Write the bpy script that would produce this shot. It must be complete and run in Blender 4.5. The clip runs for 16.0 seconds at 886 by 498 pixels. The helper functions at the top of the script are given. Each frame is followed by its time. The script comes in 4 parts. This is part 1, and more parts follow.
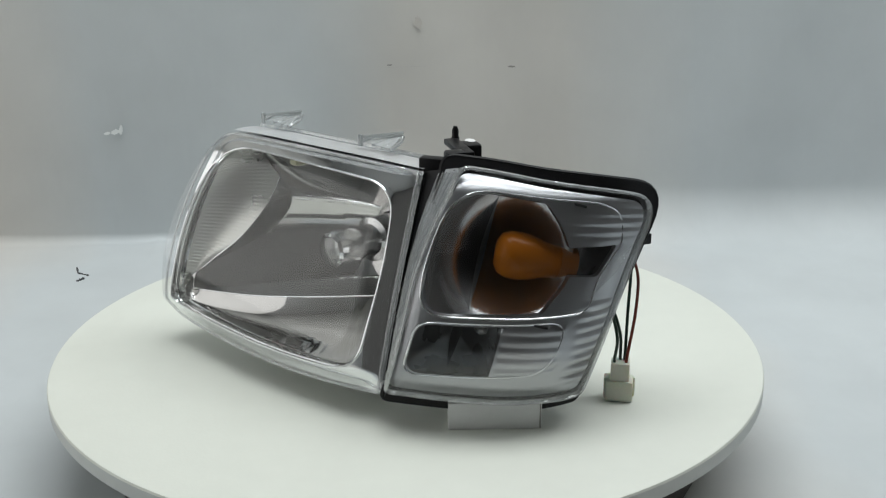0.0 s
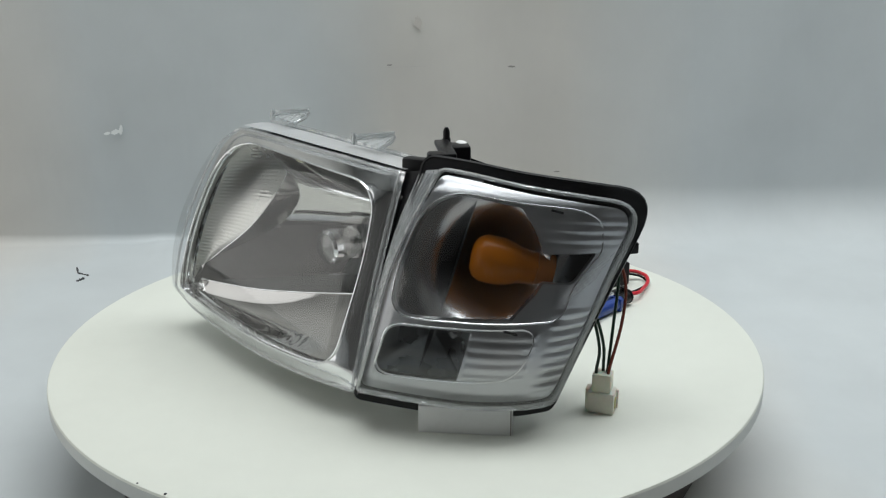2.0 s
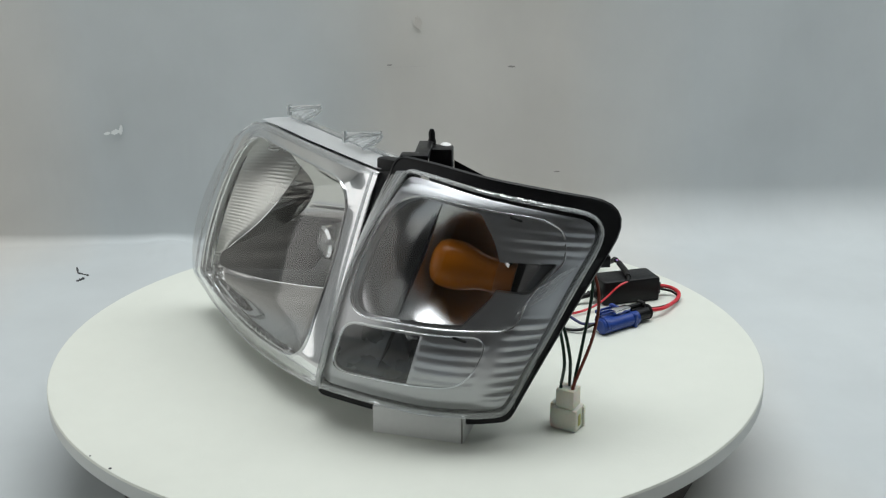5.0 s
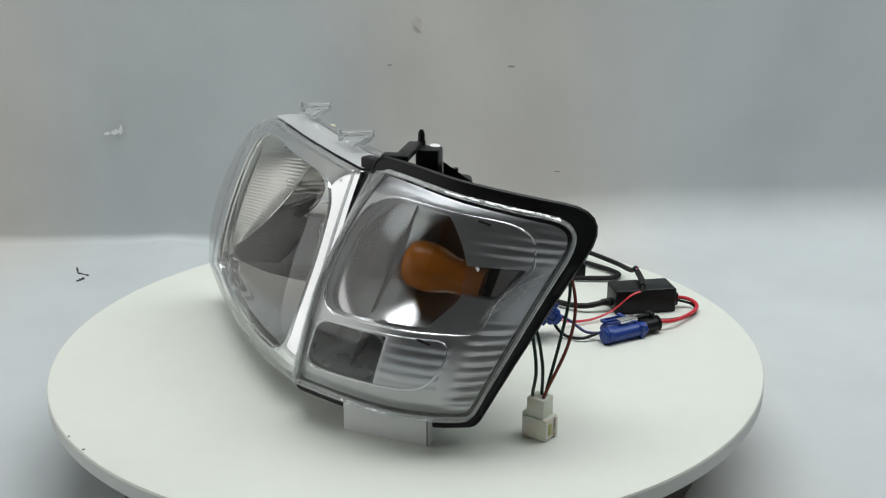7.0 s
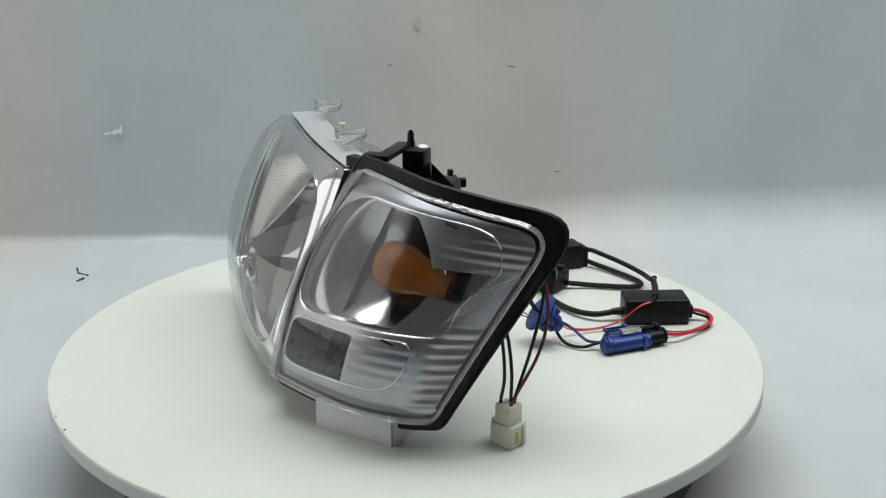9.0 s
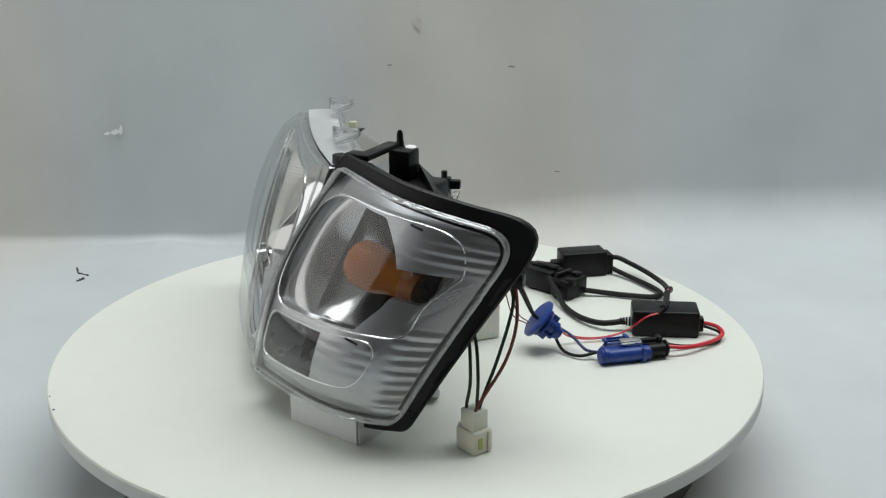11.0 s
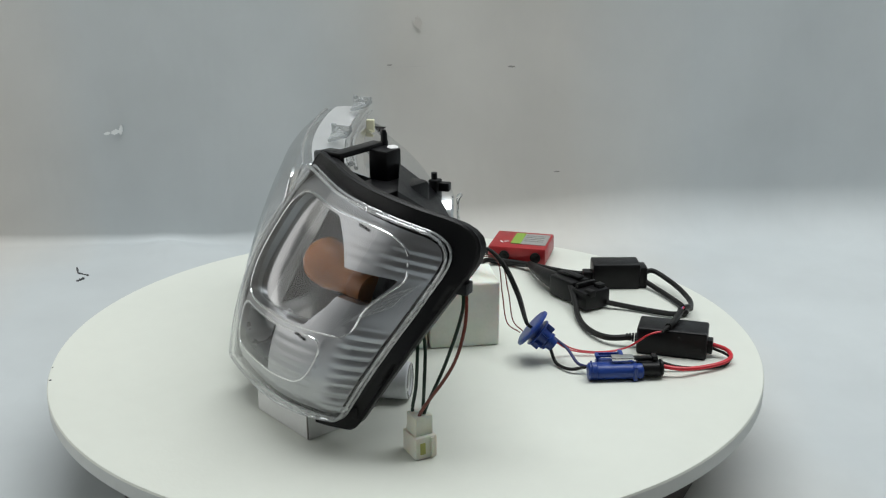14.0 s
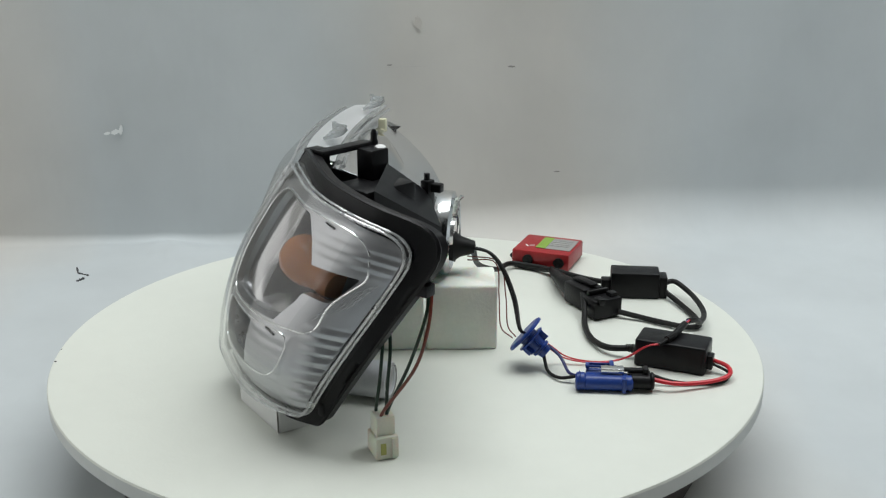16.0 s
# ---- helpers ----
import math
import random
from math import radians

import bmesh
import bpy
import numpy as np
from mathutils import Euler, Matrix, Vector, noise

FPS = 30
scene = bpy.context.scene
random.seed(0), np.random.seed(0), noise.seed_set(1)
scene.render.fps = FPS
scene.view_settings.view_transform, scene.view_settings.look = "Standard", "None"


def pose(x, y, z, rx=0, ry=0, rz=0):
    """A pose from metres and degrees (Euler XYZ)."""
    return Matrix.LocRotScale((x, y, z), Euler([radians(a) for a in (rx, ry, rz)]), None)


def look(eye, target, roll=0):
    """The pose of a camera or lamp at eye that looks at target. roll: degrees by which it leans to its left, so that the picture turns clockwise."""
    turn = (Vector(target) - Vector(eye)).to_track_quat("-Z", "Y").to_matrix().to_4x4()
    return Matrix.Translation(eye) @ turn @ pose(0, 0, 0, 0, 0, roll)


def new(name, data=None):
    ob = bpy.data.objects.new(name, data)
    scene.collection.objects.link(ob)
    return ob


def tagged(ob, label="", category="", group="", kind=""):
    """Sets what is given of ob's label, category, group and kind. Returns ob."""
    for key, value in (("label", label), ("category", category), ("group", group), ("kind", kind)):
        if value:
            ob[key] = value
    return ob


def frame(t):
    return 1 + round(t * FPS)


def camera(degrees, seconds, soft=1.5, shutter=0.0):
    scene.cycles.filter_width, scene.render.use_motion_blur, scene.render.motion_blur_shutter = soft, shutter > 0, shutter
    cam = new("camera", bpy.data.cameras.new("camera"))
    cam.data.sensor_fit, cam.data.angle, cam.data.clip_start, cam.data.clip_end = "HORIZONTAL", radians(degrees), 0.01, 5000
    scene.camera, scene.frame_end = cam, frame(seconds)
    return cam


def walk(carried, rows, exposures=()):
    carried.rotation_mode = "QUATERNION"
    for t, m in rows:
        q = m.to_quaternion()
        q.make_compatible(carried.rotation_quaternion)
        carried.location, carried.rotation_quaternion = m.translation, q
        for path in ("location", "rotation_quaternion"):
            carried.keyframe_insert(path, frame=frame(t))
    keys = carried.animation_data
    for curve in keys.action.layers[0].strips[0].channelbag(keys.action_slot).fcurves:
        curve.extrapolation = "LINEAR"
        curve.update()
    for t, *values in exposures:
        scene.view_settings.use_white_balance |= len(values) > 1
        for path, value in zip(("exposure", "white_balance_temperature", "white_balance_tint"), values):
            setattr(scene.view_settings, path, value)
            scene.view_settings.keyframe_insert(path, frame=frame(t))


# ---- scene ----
from mathutils.geometry import delaunay_2d_cdt

SECONDS = 16.0
cam = camera(44.62, SECONDS, soft=1.2)
EYE = Vector((0.0, -0.8744, 0.3714))
PITCH, YAW, ROLL = radians(18.3004), radians(1.9943), -0.2485
AIM = EYE + Vector((math.sin(YAW) * math.cos(PITCH), math.cos(YAW) * math.cos(PITCH), -math.sin(PITCH)))
walk(cam, [(0.0, look(EYE, AIM, ROLL)), (SECONDS, look(EYE, AIM, ROLL))], exposures=[(0.0, 0.0), (SECONDS, 0.0)])


def spin(t):
    """The turntable's angle in degrees."""
    return -3.6254 * t + 0.000835 * t * t


# ---- world and lights ----
FLOOR_Z, BACK, SHEET_FRONT = -0.09, 0.572, -1.15
world = bpy.data.worlds.new("studio_air")
world.use_nodes = True
world.node_tree.nodes["Background"].inputs[0].default_value = (0.75, 0.82, 0.86, 1)
world.node_tree.nodes["Background"].inputs[1].default_value = 0.25
scene.world = world


def area_lamp(name, eye, target, sx, sy, watts, colour):
    data = bpy.data.lights.new(name, "AREA")
    data.shape, data.size, data.size_y, data.energy, data.color = "RECTANGLE", sx, sy, watts, colour
    ob = new(name, data)
    ob.matrix_world = look(eye, target)
    return ob


area_lamp("ceiling_light", (0.42, 0.15, 1.7), (0.42, 0.15, 0.0), 2.4, 0.7, 32.0, (0.966, 1.0, 1.0))
# unseen stand-in softbox on the left, added to whiten the chrome's reflections
area_lamp("side_light_stand_in", (-1.50, -0.45, 0.52), (0.0, -0.85, 0.15), 1.7, 1.15, 5.0, (1.0, 0.985, 0.95))

# ---- materials ----


def material(name):
    m = bpy.data.materials.new(name)
    m.use_nodes = True
    return m, m.node_tree, m.node_tree.nodes["Principled BSDF"]


def add_noise(tree, scale, detail=4.0, stretch=None, rough=0.55):
    coord = tree.nodes.new("ShaderNodeTexCoord")
    tex = tree.nodes.new("ShaderNodeTexNoise")
    tex.inputs["Scale"].default_value, tex.inputs["Detail"].default_value = scale, detail
    tex.inputs["Roughness"].default_value = rough
    if stretch:
        mapping = tree.nodes.new("ShaderNodeMapping")
        mapping.inputs["Scale"].default_value = stretch
        tree.links.new(coord.outputs["Object"], mapping.inputs[0])
        tree.links.new(mapping.outputs[0], tex.inputs["Vector"])
    else:
        tree.links.new(coord.outputs["Object"], tex.inputs["Vector"])
    return tex


def ramp(tree, source, stops):
    r = tree.nodes.new("ShaderNodeValToRGB")
    while len(r.color_ramp.elements) < len(stops):
        r.color_ramp.elements.new(0.5)
    for e, (p, c) in zip(r.color_ramp.elements, stops):
        e.position, e.color = p, (*c, 1)
    tree.links.new(source, r.inputs[0])
    return r.outputs[0]


def scaled(c, k):
    return tuple(min(1.0, x * k) for x in c)


def plain(name, colour, rough, vary=0.08, scale=60.0, bump=0.0, bump_scale=400.0, metal=0.0, **extra):
    """A surface with colour variation at two scales, roughness variation and a fine relief."""
    m, tree, b = material(name)
    big = add_noise(tree, scale)
    small = add_noise(tree, scale * 7)
    mixed = tree.nodes.new("ShaderNodeMath")
    mixed.operation = "MULTIPLY_ADD"
    mixed.inputs[1].default_value, mixed.inputs[2].default_value = 0.4, 0.0
    tree.links.new(small.outputs[0], mixed.inputs[0])
    both = tree.nodes.new("ShaderNodeMath")
    both.operation = "MULTIPLY_ADD"
    both.inputs[1].default_value = 0.6
    tree.links.new(big.outputs[0], both.inputs[0])
    tree.links.new(mixed.outputs[0], both.inputs[2])
    tree.links.new(ramp(tree, both.outputs[0], [(0.3, scaled(colour, 1 - vary)), (0.7, scaled(colour, 1 + vary))]), b.inputs["Base Color"])
    rr = ramp(tree, big.outputs[0], [(0.3, (rough * 0.85,) * 3), (0.7, (min(1, rough * 1.15),) * 3)])
    tree.links.new(rr, b.inputs["Roughness"])
    b.inputs["Metallic"].default_value = metal
    for key, value in extra.items():
        b.inputs[key.replace("_", " ")].default_value = value
    if bump:
        bn = tree.nodes.new("ShaderNodeBump")
        bn.inputs["Strength"].default_value, bn.inputs["Distance"].default_value = bump, 0.002
        tree.links.new(add_noise(tree, bump_scale).outputs[0], bn.inputs["Height"])
        tree.links.new(bn.outputs[0], b.inputs["Normal"])
    return m


def clear_plastic(name, tint, gloss_rough=0.03, ior=1.5, haze=0.0, bump=0.0, bump_scale=60.0, stretch=None):
    """Thin clear plastic: what lies behind shows through, the surface mirrors by its angle, with a slight milky haze."""
    m, tree, b = material(name)
    out = tree.nodes["Material Output"]
    tree.nodes.remove(b)
    tr, gl, mix = (tree.nodes.new(k) for k in ("ShaderNodeBsdfTransparent", "ShaderNodeBsdfGlossy", "ShaderNodeMixShader"))
    # reflectance of a thin sheet: the same from both sides, rising towards grazing angles
    fr = tree.nodes.new("ShaderNodeLayerWeight")
    fr.inputs["Blend"].default_value = 0.5
    power, share = tree.nodes.new("ShaderNodeMath"), tree.nodes.new("ShaderNodeMath")
    power.operation, share.operation = "POWER", "MULTIPLY_ADD"
    base = 2 * ((ior - 1) / (ior + 1)) ** 2
    power.inputs[1].default_value = 4.0
    share.inputs[1].default_value, share.inputs[2].default_value = 1 - base, base
    tree.links.new(fr.outputs["Facing"], power.inputs[0])
    tree.links.new(power.outputs[0], share.inputs[0])
    tr.inputs[0].default_value = (*tint, 1)
    gl.inputs["Roughness"].default_value = gloss_rough
    tree.links.new(share.outputs[0], mix.inputs[0])
    under = tr.outputs[0]
    if haze:
        df, mx = tree.nodes.new("ShaderNodeBsdfDiffuse"), tree.nodes.new("ShaderNodeMixShader")
        df.inputs[0].default_value = (0.75, 0.77, 0.77, 1)
        mx.inputs[0].default_value = haze
        tree.links.new(tr.outputs[0], mx.inputs[1])
        tree.links.new(df.outputs[0], mx.inputs[2])
        under = mx.outputs[0]
    tree.links.new(under, mix.inputs[1])
    tree.links.new(gl.outputs[0], mix.inputs[2])
    if bump:
        bn = tree.nodes.new("ShaderNodeBump")
        bn.inputs["Strength"].default_value, bn.inputs["Distance"].default_value = bump, 0.003
        tree.links.new(add_noise(tree, bump_scale, 2.0, stretch).outputs[0], bn.inputs["Height"])
        tree.links.new(bn.outputs[0], gl.inputs["Normal"])
        tree.links.new(bn.outputs[0], fr.inputs["Normal"])
    tree.links.new(mix.outputs[0], out.inputs["Surface"])
    return m


def backdrop_material():
    """White sheet, fine weave; mixed-light tints painted as cloudy taupe and blue-grey vertical drapes."""
    m, tree, b = material("white_sheet")
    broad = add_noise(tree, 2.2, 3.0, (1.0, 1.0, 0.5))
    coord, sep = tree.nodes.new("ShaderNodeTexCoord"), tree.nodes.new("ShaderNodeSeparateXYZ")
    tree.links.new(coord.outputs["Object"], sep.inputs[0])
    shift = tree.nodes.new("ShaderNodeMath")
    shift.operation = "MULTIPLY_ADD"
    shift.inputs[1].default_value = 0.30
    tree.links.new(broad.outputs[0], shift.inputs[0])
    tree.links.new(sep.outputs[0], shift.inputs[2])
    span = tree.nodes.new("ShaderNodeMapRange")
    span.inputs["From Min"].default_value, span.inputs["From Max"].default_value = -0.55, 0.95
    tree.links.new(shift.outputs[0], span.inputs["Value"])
    # tints of the mixed lighting, put into the base colour by x
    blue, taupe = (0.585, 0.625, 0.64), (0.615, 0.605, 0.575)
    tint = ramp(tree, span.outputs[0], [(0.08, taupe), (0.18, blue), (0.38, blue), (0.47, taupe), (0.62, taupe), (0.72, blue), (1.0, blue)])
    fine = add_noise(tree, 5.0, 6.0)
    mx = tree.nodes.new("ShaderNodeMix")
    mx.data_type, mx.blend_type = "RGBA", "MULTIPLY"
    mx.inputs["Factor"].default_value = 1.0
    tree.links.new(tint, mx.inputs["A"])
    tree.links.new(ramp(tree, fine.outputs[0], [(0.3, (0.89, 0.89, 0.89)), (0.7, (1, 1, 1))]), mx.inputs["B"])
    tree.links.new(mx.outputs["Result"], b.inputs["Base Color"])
    b.inputs["Roughness"].default_value = 0.75
    bn = tree.nodes.new("ShaderNodeBump")
    bn.inputs["Strength"].default_value, bn.inputs["Distance"].default_value = 0.16, 0.03
    tree.links.new(add_noise(tree, 6.0, 3.0, (1.6, 1.0, 0.6)).outputs[0], bn.inputs["Height"])
    tree.links.new(bn.outputs[0], b.inputs["Normal"])
    return m


MAT = {
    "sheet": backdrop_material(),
    # unseen room faces: pale ones brighten reflections, dark ones deepen them
    "pale_wall": plain("pale_bounce_wall", (0.60, 0.61, 0.61), 0.9, 0.05, 2.0),
    "wall": plain("dark_unseen_wall", (0.14, 0.135, 0.13), 0.9, 0.05, 2.0),
    "board": plain("white_laminate", (0.74, 0.765, 0.70), 0.42, 0.025, 7.0, 0.05, 300.0),
    "board_edge": plain("white_edge_band", (0.60, 0.62, 0.60), 0.5, 0.05, 12.0),
    "dark_base": plain("dark_base_paint", (0.040, 0.033, 0.029), 0.55, 0.15, 12.0, 0.1),
    "mark": plain("dark_smudge", (0.06, 0.06, 0.065), 0.9, 0.3, 90.0),
    "pale_mark": plain("pale_smudge", (0.85, 0.88, 0.88), 0.9, 0.05, 90.0),
    "scuff": plain("grey_scuff", (0.27, 0.26, 0.25), 0.9, 0.2, 90.0),
    "stain": plain("taupe_stain", (0.53, 0.51, 0.48), 0.9, 0.1, 90.0),
    "faint_mark": plain("faint_crease", (0.55, 0.54, 0.52), 0.9, 0.1, 90.0),
    "lens": clear_plastic("clear_lens", (0.97, 0.975, 0.98), 0.05, 1.5, 0.0, 0.16, 14.0),
    "head_lens": clear_plastic("clear_head_lens", (0.97, 0.975, 0.98), 0.05, 1.5, 0.0, 0.10, 14.0),
    "clip": clear_plastic("clear_clip_plastic", (0.84, 0.87, 0.88), 0.05, 1.9, 0.38, 0.5, 120.0),
    "lens_edge": clear_plastic("clear_lens_edge", (0.95, 0.96, 0.97), 0.05, 1.9, 0.22, 0.4, 90.0),
    "chrome": plain("mirror_chrome", (0.86, 0.87, 0.88), 0.12, 0.03, 20.0, 0.0, 30.0, 1.0),
    "bezel": plain("bright_metallised_bezel", (0.93, 0.94, 0.95), 0.09, 0.02, 20.0, 0.03, 40.0, 1.0),
    "satin": plain("satin_metallised_plastic", (0.44, 0.445, 0.46), 0.34, 0.04, 30.0, 0.0, 80.0, 1.0),
    "bowl": plain("reflector_metallising", (0.62, 0.61, 0.60), 0.035, 0.03, 18.0, 0.02, 30.0, 1.0),
    "soft_bowl": plain("indicator_metallising", (0.50, 0.495, 0.50), 0.20, 0.03, 18.0, 0.0, 30.0, 1.0),
    "shell": plain("silver_reflector_shell", (0.72, 0.73, 0.74), 0.2, 0.06, 25.0, 0.2, 60.0, 1.0),
    "black": plain("black_moulded_plastic", (0.008, 0.008, 0.009), 0.36, 0.2, 60.0, 0.10, 700.0, Specular_IOR_Level=0.22),
    "rubber": plain("black_rubber", (0.010, 0.010, 0.010), 0.5, 0.2, 90.0, 0.12, 500.0, Specular_IOR_Level=0.25),
    "slot": plain("dark_slot", (0.01, 0.01, 0.01), 0.8, 0.1),
    "amber": plain("amber_bulb_glass", (0.31, 0.092, 0.004), 0.25, 0.12, 60.0, 0.03, 90.0, 0.0, Specular_IOR_Level=0.15),
    "amber_base": plain("dark_amber_plastic", (0.26, 0.080, 0.006), 0.35, 0.12, 60.0),
    "nylon": plain("natural_nylon", (0.72, 0.72, 0.62), 0.4, 0.06, 80.0, 0.08, 300.0, Subsurface_Weight=0.25, Subsurface_Scale=0.004),
    "foam": plain("white_foam", (0.86, 0.88, 0.80), 0.9, 0.05, 40.0, 0.3, 350.0, Subsurface_Weight=0.2, Subsurface_Scale=0.01),
    "card": plain("white_card", (0.78, 0.79, 0.79), 0.6, 0.04, 30.0, 0.05, 200.0),
    "film": plain("white_film_roll", (0.75, 0.77, 0.80), 0.35, 0.06, 60.0, 0.1, 120.0),
    "red": plain("red_plastic", (0.34, 0.016, 0.020), 0.35, 0.15, 50.0, 0.1, 300.0),
    "red_wire": plain("red_insulation", (0.60, 0.02, 0.035), 0.35, 0.12, 90.0),
    "brown_wire": plain("brown_insulation", (0.16, 0.035, 0.02), 0.4, 0.15, 90.0),
    "green_wire": plain("dark_green_insulation", (0.012, 0.035, 0.02), 0.4, 0.15, 90.0),
    "blue": plain("blue_plastic", (0.014, 0.048, 0.25), 0.35, 0.15, 70.0, 0.08, 400.0),
    "navy_wire": plain("navy_insulation", (0.02, 0.025, 0.12), 0.4, 0.15, 90.0),
    "violet_wire": plain("violet_insulation", (0.25, 0.2, 0.5), 0.4, 0.15, 90.0),
    "label_green": plain("green_label", (0.22, 0.36, 0.05), 0.5, 0.06, 90.0),
    "label_grey": plain("grey_label", (0.30, 0.30, 0.29), 0.5, 0.05, 90.0),
    "white_print": plain("white_print", (0.8, 0.8, 0.8), 0.5, 0.04, 90.0),
    "yellow": plain("yellow_terminal_lock", (0.42, 0.42, 0.12), 0.5, 0.1, 90.0),
    "glass": clear_plastic("bulb_glass", (0.88, 0.88, 0.87), 0.03, 1.9, 0.10),
    "ivory": plain("ivory_plastic", (0.72, 0.70, 0.50), 0.4, 0.06, 80.0),
    "steel": plain("bright_steel", (0.7, 0.7, 0.7), 0.22, 0.08, 60.0, 0.1, 200.0, 1.0),
    "slate": plain("dark_grey_reflector", (0.36, 0.38, 0.395), 0.28, 0.12, 30.0, 0.0, 60.0, 0.7),
}

# ---- mesh helpers ----
RIDERS = []


def mesh_of(bm, name, smooth=True):
    bmesh.ops.recalc_face_normals(bm, faces=bm.faces)
    me = bpy.data.meshes.new(name)
    for f in bm.faces:
        f.smooth = smooth
    bm.to_mesh(me)
    bm.free()
    return me


def part(name, bm, mat, parent, label="", smooth=True):
    """Links bm, given in the turntable's own space, as one mesh under a thing or part."""
    root = parent
    while root.parent:
        root = root.parent
    shift = Vector(root["base"])
    for v in bm.verts:
        v.co -= shift
    me = mesh_of(bm, name, smooth)
    me.materials.append(MAT[mat])
    if smooth:
        me.set_sharp_from_angle(angle=radians(38))
    ob = new(name, me)
    ob.parent = parent
    if label:
        tagged(ob, label)
    return ob


def thing(name, base, label, category, group="", kind="", rides=True):
    """An Empty at the thing's base; what rides turns with the turntable."""
    ob = new(name)
    ob.location = base
    ob["base"] = tuple(base)
    ob.empty_display_size = 0.02
    tagged(ob, label, category, group, kind)
    if rides:
        RIDERS.append(ob)
    return ob


def box_bm(centre, size, turn=0.0, bevel=0.001, segments=2, tilt=None):
    bm = bmesh.new()
    bmesh.ops.create_cube(bm, size=1.0)
    for v in bm.verts:
        v.co = Vector((v.co.x * size[0], v.co.y * size[1], v.co.z * size[2]))
    if bevel:
        bmesh.ops.bevel(bm, geom=list(bm.edges), offset=bevel, segments=segments, affect="EDGES", profile=0.5)
    m = Matrix.Translation(centre) @ (tilt if tilt is not None else pose(0, 0, 0, 0, 0, turn))
    bmesh.ops.transform(bm, matrix=m, verts=bm.verts)
    return bm


def turned(profile, m=Matrix.Identity(4), n=32, closed=False):
    """A surface of revolution round z from (radius, height) pairs."""
    bm = bmesh.new()
    rings = []
    for r, z in profile:
        rings.append([bm.verts.new(m @ Vector((r * math.cos(2 * math.pi * k / n), r * math.sin(2 * math.pi * k / n), z))) for k in range(n)])
    for a, b in zip(rings, rings[1:]):
        for k in range(n):
            bm.faces.new((a[k], a[(k + 1) % n], b[(k + 1) % n], b[k]))
    if not closed:
        bm.faces.new(rings[0][::-1])
        bm.faces.new(rings[-1])
    return bm


def catmull(points, t):
    """A smooth curve through the points, t from 0 to 1."""
    n = len(points) - 1
    x = t * n
    i = min(max(int(math.floor(x)), 0), n - 1)
    f = x - i
    p1, p2 = Vector(points[i]), Vector(points[i + 1])
    if f < 0:
        return p1 + (p2 - p1) * f
    if f > 1:
        return p2 + (p2 - p1) * (f - 1)
    p0 = Vector(points[i - 1]) if i else p1 * 2 - p2
    p3 = Vector(points[i + 2]) if i + 2 <= n else p2 * 2 - p1
    return 0.5 * ((2 * p1) + (p2 - p0) * f + (2 * p0 - 5 * p1 + 4 * p2 - p3) * f * f + (3 * p1 - p0 - 3 * p2 + p3) * f ** 3)


def tube(points, radius, steps=10, n=8, profile=None):
    """A round cable along a smooth curve; profile(t) scales the radius."""
    bm = bmesh.new()
    count = steps * (len(points) - 1)
    line = [catmull(points, k / count) for k in range(count + 1)]
    up, rings = Vector((0, 0, 1)), []
    for k, p in enumerate(line):
        d = (line[min(k + 1, count)] - line[max(k - 1, 0)]).normalized()
        side = d.cross(up)
        if side.length < 0.1:
            side = d.cross(Vector((1, 0, 0)))
        side.normalize()
        top = side.cross(d).normalized()
        r = radius * (profile(k / count) if profile else 1.0)
        rings.append([bm.verts.new(p + (side * math.cos(2 * math.pi * j / n) + top * math.sin(2 * math.pi * j / n)) * r) for j in range(n)])
    for a, b in zip(rings, rings[1:]):
        for j in range(n):
            bm.faces.new((a[j], a[(j + 1) % n], b[(j + 1) % n], b[j]))
    bm.faces.new(rings[0][::-1])
    bm.faces.new(rings[-1])
    return bm


def joined(*bms):
    out = bmesh.new()
    for b in bms:
        me = bpy.data.meshes.new("scratch")
        b.to_mesh(me)
        b.free()
        out.from_mesh(me)
        bpy.data.meshes.remove(me)
    return out


def rounded(corners, radii, n=7):
    """A polygon with rounded corners, by quadratic curves."""
    out = []
    count = len(corners)
    for i in range(count):
        p, a, b = Vector(corners[i]), Vector(corners[i - 1]), Vector(corners[(i + 1) % count])
        r = radii[i] if isinstance(radii, (list, tuple)) else radii
        if r <= 0:
            out.append(p)
            continue
        s = p + (a - p).normalized() * min(r, (a - p).length * 0.49)
        e = p + (b - p).normalized() * min(r, (b - p).length * 0.49)
        for k in range(n + 1):
            f = k / n
            out.append(s * (1 - f) ** 2 + p * 2 * f * (1 - f) + e * f * f)
    return out


def resampled(poly, step):
    out = []
    for i, p in enumerate(poly):
        q = poly[(i + 1) % len(poly)]
        k = max(1, int((q - p).length / step))
        out += [p + (q - p) * (j / k) for j in range(k)]
    return out


def inside(p, poly):
    hit, j = False, len(poly) - 1
    for i in range(len(poly)):
        a, b = poly[i], poly[j]
        if (a.y > p.y) != (b.y > p.y) and p.x < (b.x - a.x) * (p.y - a.y) / (b.y - a.y) + a.x:
            hit = not hit
        j = i
    return hit


